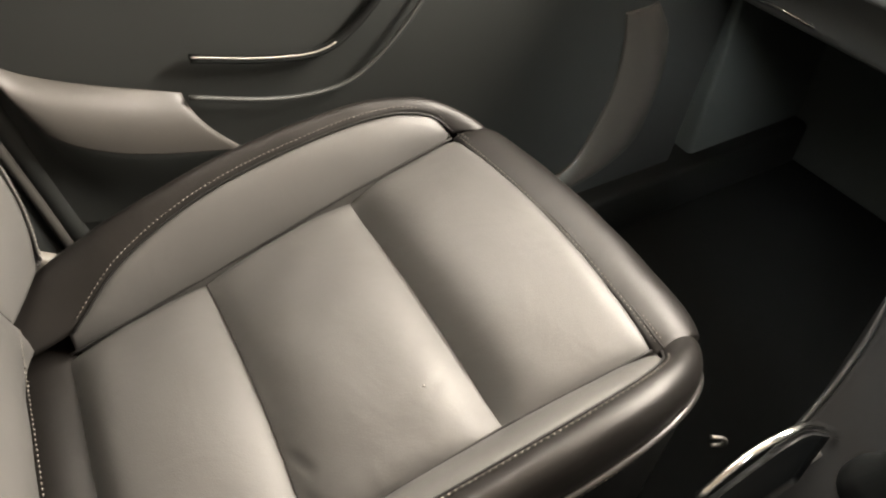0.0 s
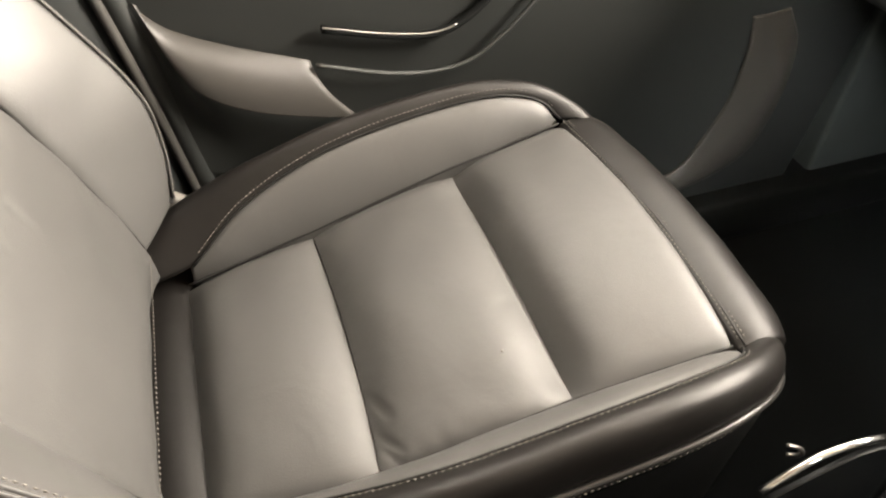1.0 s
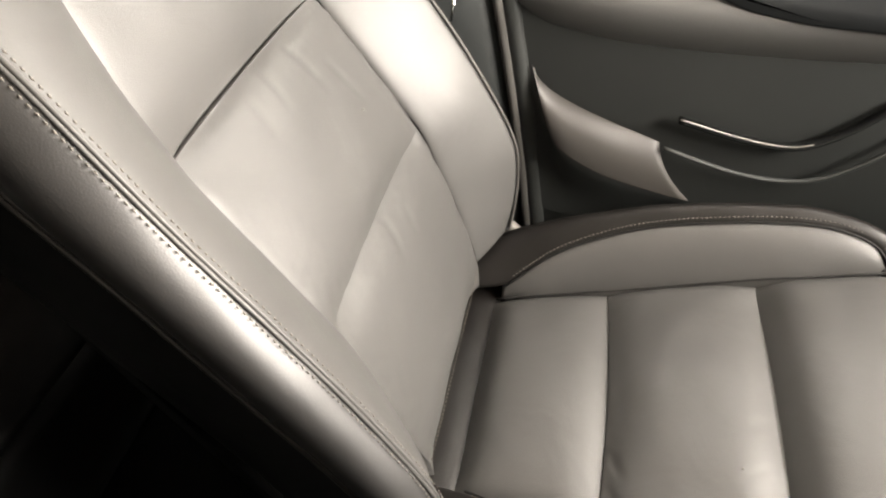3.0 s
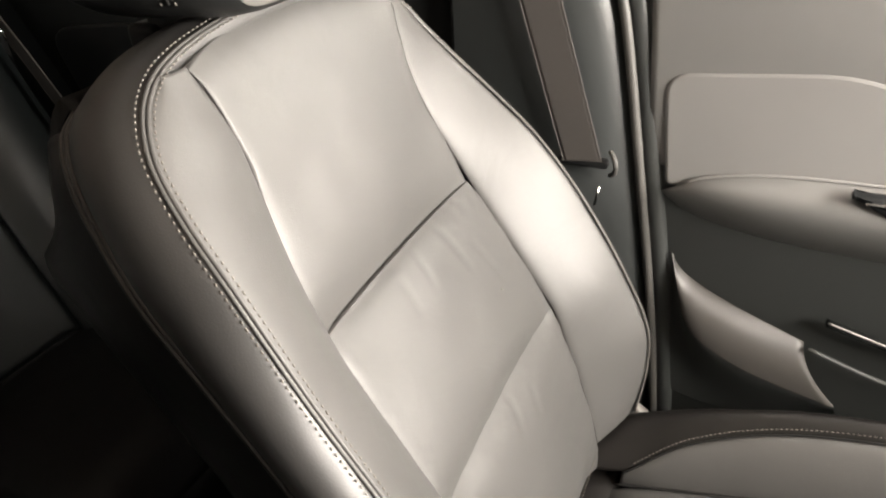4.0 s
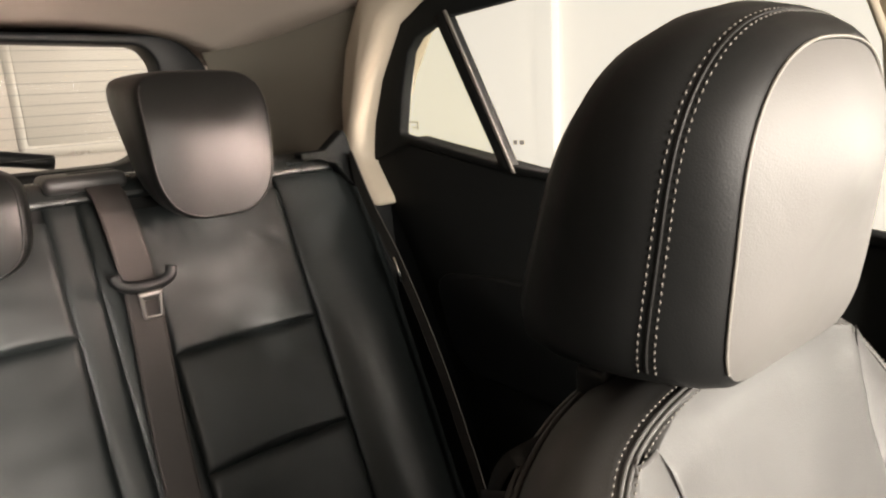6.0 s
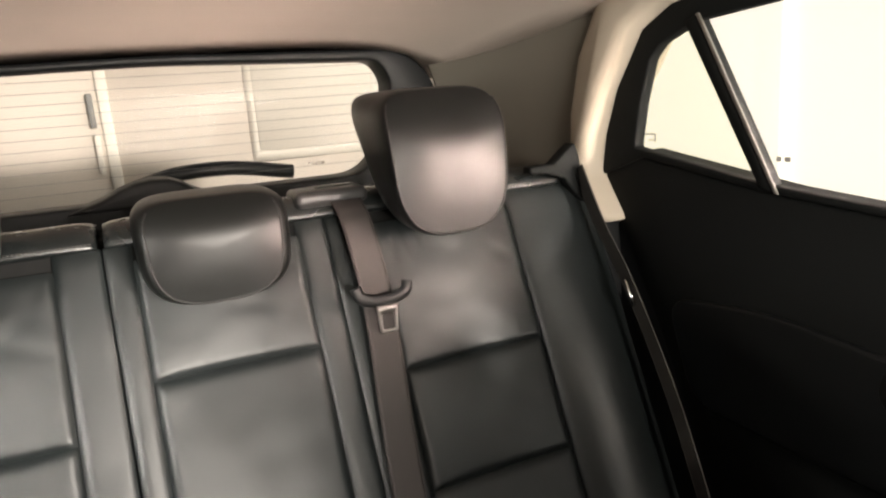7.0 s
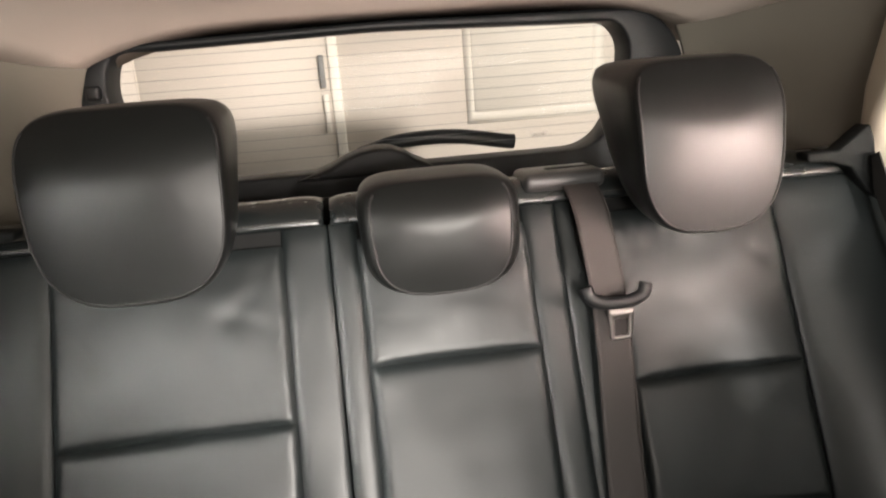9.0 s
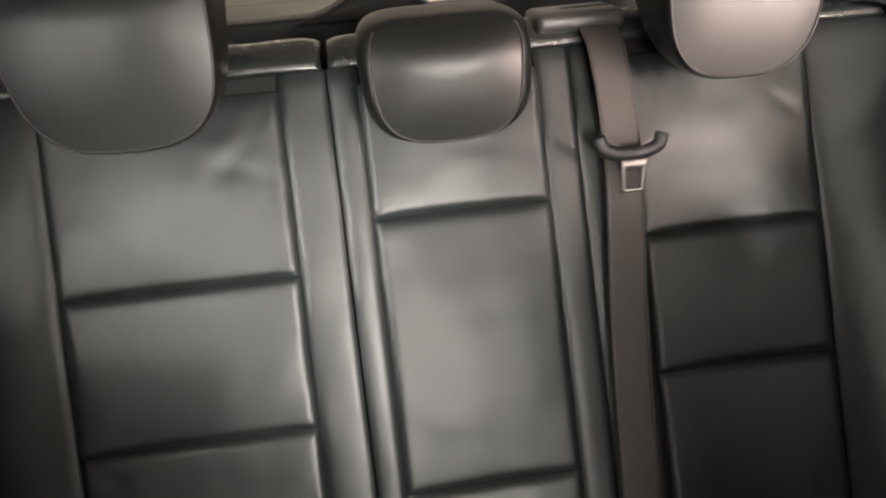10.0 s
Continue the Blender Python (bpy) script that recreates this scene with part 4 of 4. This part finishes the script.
        for y, z, w, h in ((-1.058, 1.060, 0.026, 0.002), (-1.046, 1.053, 0.003, 0.012), (-1.055, 1.050, 0.014, 0.0016), (-0.800, 1.030, 0.008, 0.007), (-0.786, 1.030, 0.010, 0.007)):
            part("printed_mark", box(-0.7228, -0.7222, y - w / 2, y + w / 2, z - h / 2, z + h / 2, 0), LABEL, g2, smooth=False)
    # B pillar
    pil = thing("pillar_middle", (s * 0.72, -0.15, 0.0), "middle car pillar, beige above and charcoal below", "pillar", kind="structure")
    xin = s * 0.675
    lo2, hi2 = min(xin, xo), max(xin, xo)
    upper = [(-0.250, 0.922), (-0.070, 0.926), (-0.078, 1.0), (-0.12, 1.30), (-0.31, 1.30), (-0.275, 1.05)]
    part("upper_trim", slab(upper, "x", min(xin, s * 0.725), max(xin, s * 0.725), 0.010), BEIGE_DIMMED, pil, "beige upper pillar trim")
    back_l = curve([(s * 0.682, -0.248, 0.921), (s * 0.682, -0.246, 0.60), (s * 0.682, -0.24, 0.0)])
    front_l = curve([(s * 0.704, y, z) for y, z in ((-0.070, 0.924), (-0.050, 0.85), (-0.022, 0.70), (0.020, 0.45), (0.050, 0.2), (0.055, 0.0))])
    belly = curve([(s * 0.662, y, z) for y, z in ((-0.098, 0.922), (-0.080, 0.85), (-0.056, 0.70), (-0.016, 0.45), (0.012, 0.2), (0.02, 0.0))])
    part("lower_trim", sheet(loft(back_l, belly, front_l), 26, 40, (-s, 0.3, 0), 0, ((0, 1),) * 4, 0.02), PILLAR, pil, "charcoal lower pillar trim")
    gap = [(-0.10, 0.915), (0.0, 0.90), (0.03, 0.70), (0.10, 0.40), (0.13, 0.0), (-0.05, 0.0)]
    part("gap_filler", slab(gap, "x", min(s * 0.722, s * 0.770), max(s * 0.722, s * 0.770), 0.002), DOOR_PLASTIC, pil)
    sealp = [(s * 0.69, -0.124, 1.28), (s * 0.69, -0.082, 1.0), (s * 0.69, -0.068, 0.93), (s * 0.69, -0.049, 0.86), (s * 0.69, -0.019, 0.70), (s * 0.69, 0.024, 0.45), (s * 0.69, 0.054, 0.2)]
    part("door_seal", tube([np.array(p) + (s * 0.006, 0.0045, 0) for p in way(curve(sealp), 40)], 0.0060, 12), SEAL, pil, "light grey door seal")
    part("door_gap", tube([np.array(p) + (s * 0.020, 0.019, 0) for p in way(curve(sealp[2:]), 40)], 0.0125, 12), DOOR_PLASTIC, pil, "dark rubber in the door gap")
    if not far:
        for w, pts in ((0.0045, ((-0.305, 1.20), (-0.259, 1.094), (-0.223, 1.018), (-0.212, 0.976), (-0.203, 0.952), (-0.190, 0.943), (-0.170, 0.943))),
                       (0.0025, ((-0.250, 1.10), (-0.214, 1.018), (-0.204, 0.980), (-0.196, 0.960), (-0.186, 0.952))),
                       (0.0040, ((-0.190, 1.25), (-0.135, 1.089), (-0.108, 1.010), (-0.088, 0.955))),
                       (0.0030, ((-0.165, 1.25), (-0.114, 1.089), (-0.092, 1.010), (-0.080, 0.958)))):
            part("trim_rib", tube(way(curve([(-0.6755, y, z) for y, z in pts]), 30), w, 8), BEIGE_DIMMED, pil)
        part("lower_band", slab([(-0.249, 0.9225), (-0.071, 0.926), (-0.074, 0.952), (-0.246, 0.946)], "x", -0.680, -0.6735, 0.003), BEIGE_DIMMED, pil)
    at_base(pil)
    # C pillar and luggage side
    cp = thing("pillar_rear", (s * 0.68, -1.2, 0.9), "beige rear pillar trim beside the luggage space", "pillar", kind="structure")
    out = [(-1.10, 0.905), (-1.165, 0.995), (-1.150, 1.06), (-1.116, 1.140), (-1.050, 1.232), (-0.985, 1.262), (-0.90, 1.275), (-0.92, 1.33), (-1.09, 1.33), (-1.175, 1.20), (-1.205, 1.10), (-1.210, 1.03), (-1.155, 0.905)]
    part("pillar_trim", slab(out, "x", min(s * 0.655, xo), max(s * 0.655, xo), 0.018), BEIGE, cp)
    a = curve([(s * 0.668, -1.165, 0.93), (s * 0.668, -1.195, 1.03), (s * 0.668, -1.185, 1.12), (s * 0.668, -1.09, 1.32)])
    c = curve([(s * 0.66, -1.42, 0.93), (s * 0.655, -1.42, 1.03), (s * 0.65, -1.42, 1.15), (s * 0.64, -1.40, 1.29)])
    b = curve([(s * 0.585, -1.60, 0.93), (s * 0.58, -1.60, 1.03), (s * 0.57, -1.59, 1.15), (s * 0.53, -1.585, 1.27)])
    part("luggage_side_trim", sheet(loft(a, c, b), 20, 20, (-s, 0.4, 0), 0, ((0, 1),) * 4, 0.01), LUGGAGE, cp, "grey-beige luggage side trim")
    at_base(cp)
    tagged(finish("wall_luggage_%s" % ("right" if far else "left"), box(min(s * 0.62, s * 0.78), max(s * 0.62, s * 0.78), -1.75, -1.13, 0.0, 0.92, 0.01), PLASTIC), "black plastic wheel arch lining", "trim", kind="structure")
    tagged(finish("wall_wheelhouse_%s" % ("right" if far else "left"), box(min(s * 0.712, s * 0.775), max(s * 0.712, s * 0.775), -1.75, -0.76, 0.0, 0.90, 0), PLASTIC, None, "", False), "black plastic inner wheel housing", "trim", kind="structure")
    # sill panel ahead of the door, and front pillar
    tagged(finish("wall_kick_%s" % ("right" if far else "left"), box(min(s * 0.70, s * 0.79), max(s * 0.70, s * 0.79), 1.10, 1.50, 0.0, 0.9, 0.01), FOOTWELL), "black plastic footwell side panel", "trim", kind="structure")
    tagged(finish("trim_sill_%s" % ("right" if far else "left"), box(min(s * 0.665, s * 0.79), max(s * 0.665, s * 0.79), -0.8, 1.5, -0.05, 0.095, 0.012), MATTE), "black plastic door sill trim", "trim", kind="structure")
    ap = [(1.10, 0.88), (1.24, 0.88), (0.82, 1.30), (0.70, 1.30)]
    tagged(finish("pillar_front_%s" % ("right" if far else "left"), slab(ap, "x", lo, hi, 0.01), BEIGE), "beige front pillar trim", "pillar", kind="structure")


side_wall(-1)
side_wall(1)

# roof
bm = bmesh.new()
NR = 24
roof_pts = []
for j in range(NR + 1):
    y = 0.78 + (-1.63 - 0.78) * j / NR
    row = []
    for i in range(NR + 1):
        d = 2 * i / NR - 1
        zt = 1.345 - 0.075 * max(0.0, (-y - 0.9) / 0.7) ** 2 - 0.04 * max(0.0, (y - 0.2) / 0.6) ** 2
        edge = 0.075 * abs(d) ** 5
        row.append(bm.verts.new((d * (0.72 - 0.14 * max(0.0, (-y - 0.95) / 0.7)), y, zt - edge)))
    roof_pts.append(row)
for j in range(NR):
    for i in range(NR):
        bm.faces.new((roof_pts[j][i], roof_pts[j + 1][i], roof_pts[j + 1][i + 1], roof_pts[j][i + 1]))
bmesh.ops.recalc_face_normals(bm, faces=bm.faces)
roof = tagged(finish("ceiling", bm, HEADLINER), "beige cloth headliner of the car roof", "ceiling", kind="structure")
sol = roof.modifiers.new("thick", "SOLIDIFY")
sol.thickness = 0.03
sol.offset = 1.0

# tailgate
tail = thing("tailgate", (0.03, -1.6, 0.0), "black framed tailgate with a heated rear window", "tailgate", kind="structure")
N = 64
outer = round_loop([(-0.60, 0.86, 0.03), (0.65, 0.86, 0.03), (0.592, 1.20, 0.06), (0.50, 1.257, 0.10), (0.03, 1.267, 0.05), (-0.49, 1.259, 0.06), (-0.560, 1.19, 0.05), (-0.580, 1.0, 0.02)], N)
inner = round_loop([(-0.385, 0.997, 0.06), (0.47, 0.997, 0.06), (0.532, 1.17, 0.03), (0.515, 1.243, 0.05), (0.03, 1.252, 0.05), (-0.425, 1.238, 0.03), (-0.452, 1.20, 0.03), (-0.445, 1.10, 0.05)], N)
part("window_surround", slab(outer, "y", -1.66, -1.575, 0.006, inner), PLASTIC, tail)
part("lower_panel", box(-0.60, 0.65, -1.66, -1.57, 0.0, 0.90, 0.01), PLASTIC, tail)
hump = [(-0.06, 0.985), (0.22, 0.985), (0.18, 0.998), (0.15, 1.007), (0.12, 1.022), (0.09, 1.032), (0.06, 1.036), (0.03, 1.034), (0.005, 1.024), (-0.015, 1.010), (-0.035, 1.001)]
part("wiper_motor_cover", slab(hump, "y", -1.66, -1.555, 0.008), PLASTIC, tail, "black moulded wiper motor cover")
part("ledge", box(-0.58, 0.62, -1.58, -1.50, 0.915, 0.950, 0.012), MATTE, tail)
part("bump_stop", box(0.535, 0.56, -1.575, -1.555, 1.165, 1.19, 0.006), RUBBER, tail)
glass_o = [(p[0], p[1]) for p in round_loop([(-0.46, 0.98, 0.05), (0.53, 0.98, 0.05), (0.56, 1.25, 0.03), (-0.47, 1.25, 0.03)], 32)]
pane = part("pane", slab(glass_o, "y", -1.667, -1.663, 0), GLASS, tail, "heated rear window glass", False)
pane.visible_shadow = False
for k in range(11):
    z = 1.02 + 0.0215 * k
    part("heating_wire", tube([(-0.455, -1.6615, z), (0.54, -1.6615, z)], 0.0004, 4), DOOR_FABRIC, tail)
wip = curve([(0.09, -1.74, 1.008), (0.00, -1.765, 1.026), (-0.12, -1.77, 1.026), (-0.255, -1.765, 1.003)])
part("wiper", tube(way(wip, 24), 0.022, 8, 0.75), RUBBER, tail, "black rear wiper blade")
for x, w in ((-0.275, 0.010), (-0.289, 0.008), (-0.302, 0.010)):
    part("printed_mark", box(x - w / 2, x + w / 2, -1.6622, -1.6618, 1.021, 1.029, 0), LIGHT_PANEL, tail, smooth=False)
at_base(tail)
tagged(finish("wall_luggage_floor", box(-0.62, 0.62, -1.6, -1.15, 0.28, 0.31, 0.005), CARPET), "black luggage floor", "floor", kind="structure")

# dashboard, bulkhead, windscreen surround
dash = thing("dashboard", (0, 1.1, 0.5), "black plastic dashboard with glove box", "dashboard")
part("dash_body", box(-0.70, 0.70, 0.90, 1.40, 0.55, 0.88, 0.06, 5), DASH, dash)
part("glove_box", box(-0.62, -0.18, 0.885, 0.93, 0.57, 0.74, 0.012), DASH, dash)
part("under_panel", box(-0.70, 0.70, 1.0, 1.40, 0.45, 0.56, 0.02), DASH, dash)
part("trim_strip", tube([(-0.62, 0.998, 0.468), (-0.57, 0.998, 0.472), (-0.50, 0.998, 0.470)], 0.002), CHROME, dash)
at_base(dash)
tagged(finish("wall_bulkhead", box(-0.79, 0.79, 1.40, 1.50, 0.0, 0.86, 0.01), FOOTWELL), "black bulkhead lining", "wall", kind="structure")
# centre console
con = thing("centre_console", (0, 0.5, 0.0), "black centre console with chrome edged tray and gear lever", "console")
part("tunnel", box(-0.085, 0.085, -0.35, 0.62, 0.0, 0.33, 0.03), CONSOLE, con)
edge = curve([(-0.092, 0.36, 0.34), (-0.100, 0.46, 0.352), (-0.112, 0.56, 0.365), (-0.135, 0.66, 0.40), (-0.175, 0.76, 0.46), (-0.20, 0.86, 0.56)])
foot = curve([(-0.11, 0.36, 0.0), (-0.11, 0.46, 0.0), (-0.12, 0.56, 0.0), (-0.13, 0.66, 0.0), (-0.16, 0.76, 0.02), (-0.19, 0.88, 0.05)])
part("console_side", sheet(loft(edge, None, foot), 8, 30, (-1, 0, 0), 0, ((0, 1),) * 4, 0.008), CONSOLE, con)
inner_e = curve([(0.0, 0.36, 0.335), (0.0, 0.46, 0.345), (0.0, 0.56, 0.35), (0.0, 0.66, 0.37), (0.0, 0.76, 0.45), (0.0, 0.86, 0.56)])
part("console_top", sheet(loft(edge, None, inner_e), 8, 30, (0, 0, 1), 0, ((0.004, 0.006), (0, 1), (0, 1), (0, 1)), 0.008), CONSOLE, con)
part("edge_bead", tube(way(edge, 30), 0.003, 8), PLASTIC, con)
rail = curve([(-0.090, 0.40, 0.448), (-0.090, 0.437, 0.474), (-0.088, 0.475, 0.478), (-0.088, 0.505, 0.462), (-0.089, 0.545, 0.424), (-0.090, 0.575, 0.394), (-0.089, 0.588, 0.364), (-0.087, 0.572, 0.345)])
part("chrome_rail", tube(way(rail, 40), 0.003, 8), CHROME, con, "curved chrome trim rail")
part("rail_web", sheet(loft(curve([(-0.087, 0.40, 0.445), (-0.086, 0.475, 0.474), (-0.086, 0.535, 0.43)]), None, curve([(-0.084, 0.40, 0.35), (-0.084, 0.475, 0.35), (-0.084, 0.535, 0.36)])), 6, 14, (-1, 0, 0), 0, ((0, 1),) * 4, 0.004), PLASTIC, con)
part("rail_end", slab([(0.512, 0.420), (0.556, 0.380), (0.586, 0.352), (0.577, 0.300)], "x", -0.0925, -0.086, 0.002), GREY_PLASTIC, con, "light grey rail end piece")
knob = [[(-0.045 + r * math.cos(q), 0.585 + r * math.sin(q), z) for q in np.linspace(0, 2 * math.pi, 24, endpoint=False)] for r, z in ((0.030, 0.35), (0.024, 0.38), (0.013, 0.40), (0.012, 0.43), (0.022, 0.445), (0.028, 0.465), (0.027, 0.49), (0.018, 0.505), (0.006, 0.51))]
part("gear_lever", rings(knob, 24), PLASTIC, con, "glossy black gear knob")
part("knob_ring", tube([(-0.045 + 0.0235 * math.cos(q), 0.585 + 0.0235 * math.sin(q), 0.446) for q in np.linspace(0, 2 * math.pi, 25)], 0.002), CHROME, con)
at_base(con)


# ---- belts ----
def strap(pts, width, side, mat, name="webbing", parent=None, thick=0.0012):
    f = curve(pts)
    s = np.array(side, float)
    a = lambda v: f(v) - s * width / 2
    b = lambda v: f(v) + s * width / 2
    for q, r in ((-0.49, 0.0008), (0.49, 0.0008)):
        part("woven_rib", tube([np.array(f(v)) + s * width * q for v in np.linspace(0, 1, 50)], r, 6), mat, parent)
    return part(name, sheet(loft(a, None, b), 6, 40, (0.6, 0.6, 0.2), 0, ((0, 1),) * 4, thick), mat, parent)


belt = thing("front_seat_belt", (-0.66, -0.15, 0.6), "brown-grey front seat belt hanging from the pillar", "seat belt", "seat belts")
strap([(-0.652, -0.166, 1.010), (-0.656, -0.158, 0.975), (-0.658, -0.117, 0.84), (-0.661, -0.074, 0.700)], 0.048, (0, 0.97, 0.1), WEBBING, "webbing", belt)
guide = round_loop([(-0.212, 1.020, 0.006), (-0.206, 1.029, 0.006), (-0.157, 1.041, 0.006), (-0.149, 1.034, 0.006), (-0.143, 1.008, 0.008), (-0.168, 0.992, 0.010), (-0.203, 0.990, 0.008)], 48)
part("height_adjuster", slab(guide, "x", -0.680, -0.650, 0.007), BEIGE, belt, "beige height adjuster")
lip = round_loop([(-0.214, 1.012, 0.005), (-0.209, 1.030, 0.006), (-0.156, 1.043, 0.006), (-0.147, 1.034, 0.006), (-0.147, 1.026, 0.003), (-0.160, 1.028, 0.004)], 40)
part("adjuster_lip", slab(lip, "x", -0.655, -0.644, 0.004), BEIGE, belt)
tab = round_loop([(-0.176, 1.034, 0.003), (-0.174, 1.055, 0.006), (-0.158, 1.060, 0.006), (-0.152, 1.040, 0.004)], 32)
part("adjuster_tab", slab(tab, "x", -0.680, -0.662, 0.004), GREY_PLASTIC, belt)
horn = curve([(-0.650, -0.192, 0.983), (-0.648, -0.178, 0.986), (-0.645, -0.158, 0.992), (-0.643, -0.139, 1.004), (-0.643, -0.127, 1.018), (-0.648, -0.119, 1.033), (-0.654, -0.117, 1.036)])
part("belt_guide", tube(way(horn, 30), 0.0080, 12, 0.85, (1, 0, 0)), RUBBER, belt, "dark belt guide")
part("retractor_slot", box(-0.676, -0.662, -0.104, -0.044, 0.692, 0.702, 0.003), RUBBER, belt)
part("button", tube(way(curve([(-0.668, -0.041, 0.683), (-0.662, -0.035, 0.690), (-0.660, -0.034, 0.700), (-0.662, -0.037, 0.709), (-0.668, -0.043, 0.714)]), 16), 0.003, 8), SEAL, belt)
part("latch", tube([(-0.658, -0.055, 0.645), (-0.658, -0.051, 0.672)], 0.0018, 6), CHROME, belt)
at_base(belt)

buckle = thing("belt_buckle", (-0.115, 0.10, 0.3), "black seat belt buckle with a red button beside the seat", "belt buckle")
part("stalk", tube([(-0.118, 0.04, 0.10), (-0.118, 0.08, 0.30), (-0.115, 0.15, 0.42)], 0.010, 10, 0.5), PLASTIC, buckle)
part("housing", box(-0.130, -0.098, 0.125, 0.178, 0.39, 0.475, 0.008), PLASTIC, buckle)
part("button", box(-0.126, -0.102, 0.132, 0.150, 0.470, 0.4775, 0.002), RED, buckle, "red release button")
at_base(buckle)

belt = thing("middle_seat_belt", (-0.2, -1.05, 0.6), "brown-grey middle rear seat belt with metal tongue", "seat belt", "seat belts")
strap([(-0.200, ry(1.0) - 0.01, 1.014), (-0.204, ry(0.985) + 0.026, 0.985), (-0.208, ry(0.93) + 0.030, 0.93), (-0.209, ry(0.86) + 0.032, 0.86), (-0.191, ry(0.65) + 0.034, 0.65), (-0.178, ry(0.40) + 0.04, 0.40)], 0.048, (1, 0, 0), WEB_REAR, "webbing", belt)
gy = ry(0.865) + 0.046
grip = curve([(-0.252, gy, 0.889), (-0.247, gy + 0.004, 0.876), (-0.230, gy + 0.006, 0.869), (-0.212, gy + 0.007, 0.868), (-0.194, gy + 0.006, 0.869), (-0.177, gy + 0.004, 0.877), (-0.172, gy, 0.891)])
part("tongue_grip", tube(way(grip, 30), 0.0088, 12, 0.75, (0, 1, 0)), RUBBER, belt, "black moulded tongue grip")
tg = round_loop([(-0.228, 0.820, 0.005), (-0.200, 0.820, 0.005), (-0.197, 0.862, 0.003), (-0.231, 0.862, 0.003)], 32)
th = round_loop([(-0.2235, 0.8245, 0.003), (-0.2045, 0.8245, 0.003), (-0.2045, 0.849, 0.002), (-0.2235, 0.849, 0.002)], 32)
part("tongue", slab(tg, "y", ry(0.84) + 0.0445, ry(0.84) + 0.0475, 0, th), DULL_STEEL, belt, "metal belt tongue")
part("belt_outlet", box(-0.240, -0.125, ry(1.0) - 0.075, ry(1.0) + 0.005, 0.998, 1.024, 0.010), OUTLET, belt, "dark grey belt outlet")
part("outlet_slot", box(-0.232, -0.165, ry(1.0) - 0.045, ry(1.0) - 0.030, 1.020, 1.0255, 0.002), RUBBER, belt)
at_base(belt)

def outer_belt(s):
    belt = thing("outer_seat_belt", (s * 0.62, -1.05, 0.6), "dark outer rear seat belt along the seat edge", "seat belt", "seat belts")
    strap([(s * x, y, z) for x, y, z in ((0.618, -1.125, 1.010), (0.622, -1.075, 0.92), (0.624, -1.010, 0.835), (0.628, -0.945, 0.725), (0.63, -0.89, 0.62), (0.63, -0.80, 0.42))], 0.046, (-s * 0.25, 0.9, 0.35), WEB_DARK, "webbing", belt)
    part("tongue", tube([(s * 0.612, -0.995, 0.835), (s * 0.612, -0.975, 0.795)], 0.004, 6), CHROME, belt)
    fin = [(0.522, 1.020), (0.570, 1.021), (0.597, 1.042), (0.614, 1.054), (0.622, 1.030), (0.632, 0.975), (0.655, 0.935), (0.62, 0.955), (0.59, 0.995), (0.555, 1.006), (0.524, 1.008)]
    part("belt_guide", slab([(s * x, z) for x, z in fin], "y", -1.155, -1.125, 0.003), MATTE, belt)
    part("latch_plate", box(min(s * 0.615, s * 0.530), max(s * 0.615, s * 0.530), -1.19, -1.145, 0.952, 0.972, 0.006), DASH, belt, "grey seat latch plate")
    at_base(belt)


outer_belt(-1)
outer_belt(1)

# ---- outside ----
ground = tagged(finish("ground", box(-60, 60, -60, 60, -0.55, -0.45, 0), GROUND, None, "", False), "grey concrete ground", "ground", kind="structure")
back = tagged(finish("wall_back", box(-9, 9, -3.9, -3.624, -0.45, 3.4, 0), SIDING, None, "", False), "cream garage wall clad with boards", "wall", kind="structure")
for xa, xb in ((-7.0, -1.28), (-1.27, 0.137), (0.183, 1.05), (1.06, 7.0)):
    part("wall_panel", box(xa, xb, -3.65, -3.615, -0.45, 3.4, 0.006, 1), SIDING, back)
part("post", box(0.135, 0.185, -3.64, -3.60, -0.45, 3.4, 0.008), LIGHT_PANEL, back, "white vertical door post")
part("latch_box", box(0.200, 0.225, -3.615, -3.575, 0.92, 1.10, 0.006), LIGHT_PANEL, back)
part("door_pull", box(0.205, 0.230, -3.615, -3.58, 1.13, 1.28, 0.004), DOOR_FABRIC, back)
part("light_frame", slab([(-1.16, 0.90), (-0.46, 0.90), (-0.46, 2.0), (-1.16, 2.0)], "y", -3.616, -3.611, 0, [(-1.09, 0.965), (-0.505, 0.965), (-0.505, 1.94), (-1.09, 1.94)]), LIGHT_PANEL, back, "white painted frame")
part("light_pane", box(-1.10, -0.50, -3.616, -3.605, 0.955, 1.95, 0.002, 1), LIGHT_PANEL, back)
left = tagged(finish("backdrop_side", box(-2.9, -2.55, -3.9, 1.4, -0.45, 3.4, 0), GLOW_BACKDROP, None, "", False), "plain cream backdrop with an added glow outside the side windows", "backdrop", kind="structure")
part("pilaster", box(-2.56, -2.50, -2.375, -2.270, -0.45, 3.4, 0.006), GLOW_BACKDROP, left)
# Unseen wall, added to keep sky light off the right windows.
right = tagged(finish("wall_light_blocker", box(1.45, 1.7, -3.9, 6.0, -0.45, 3.4, 0), DARK_WALL, None, "", False), "unseen dark wall added to block light beside the car", "wall", kind="structure")

# ---- lint ----
for x, y, z, r in ((-0.271, 0.287, 0.4228, 0.0011), (-0.433, -0.0920, 0.661, 0.0012)):
    bm = bmesh.new()
    bmesh.ops.create_icosphere(bm, subdivisions=1, radius=r, matrix=Matrix.Translation((x, y, z)))
    tagged(finish("lint_speck", bm, PIPING), "tiny white lint speck on the leather seat", "lint", "lint specks")
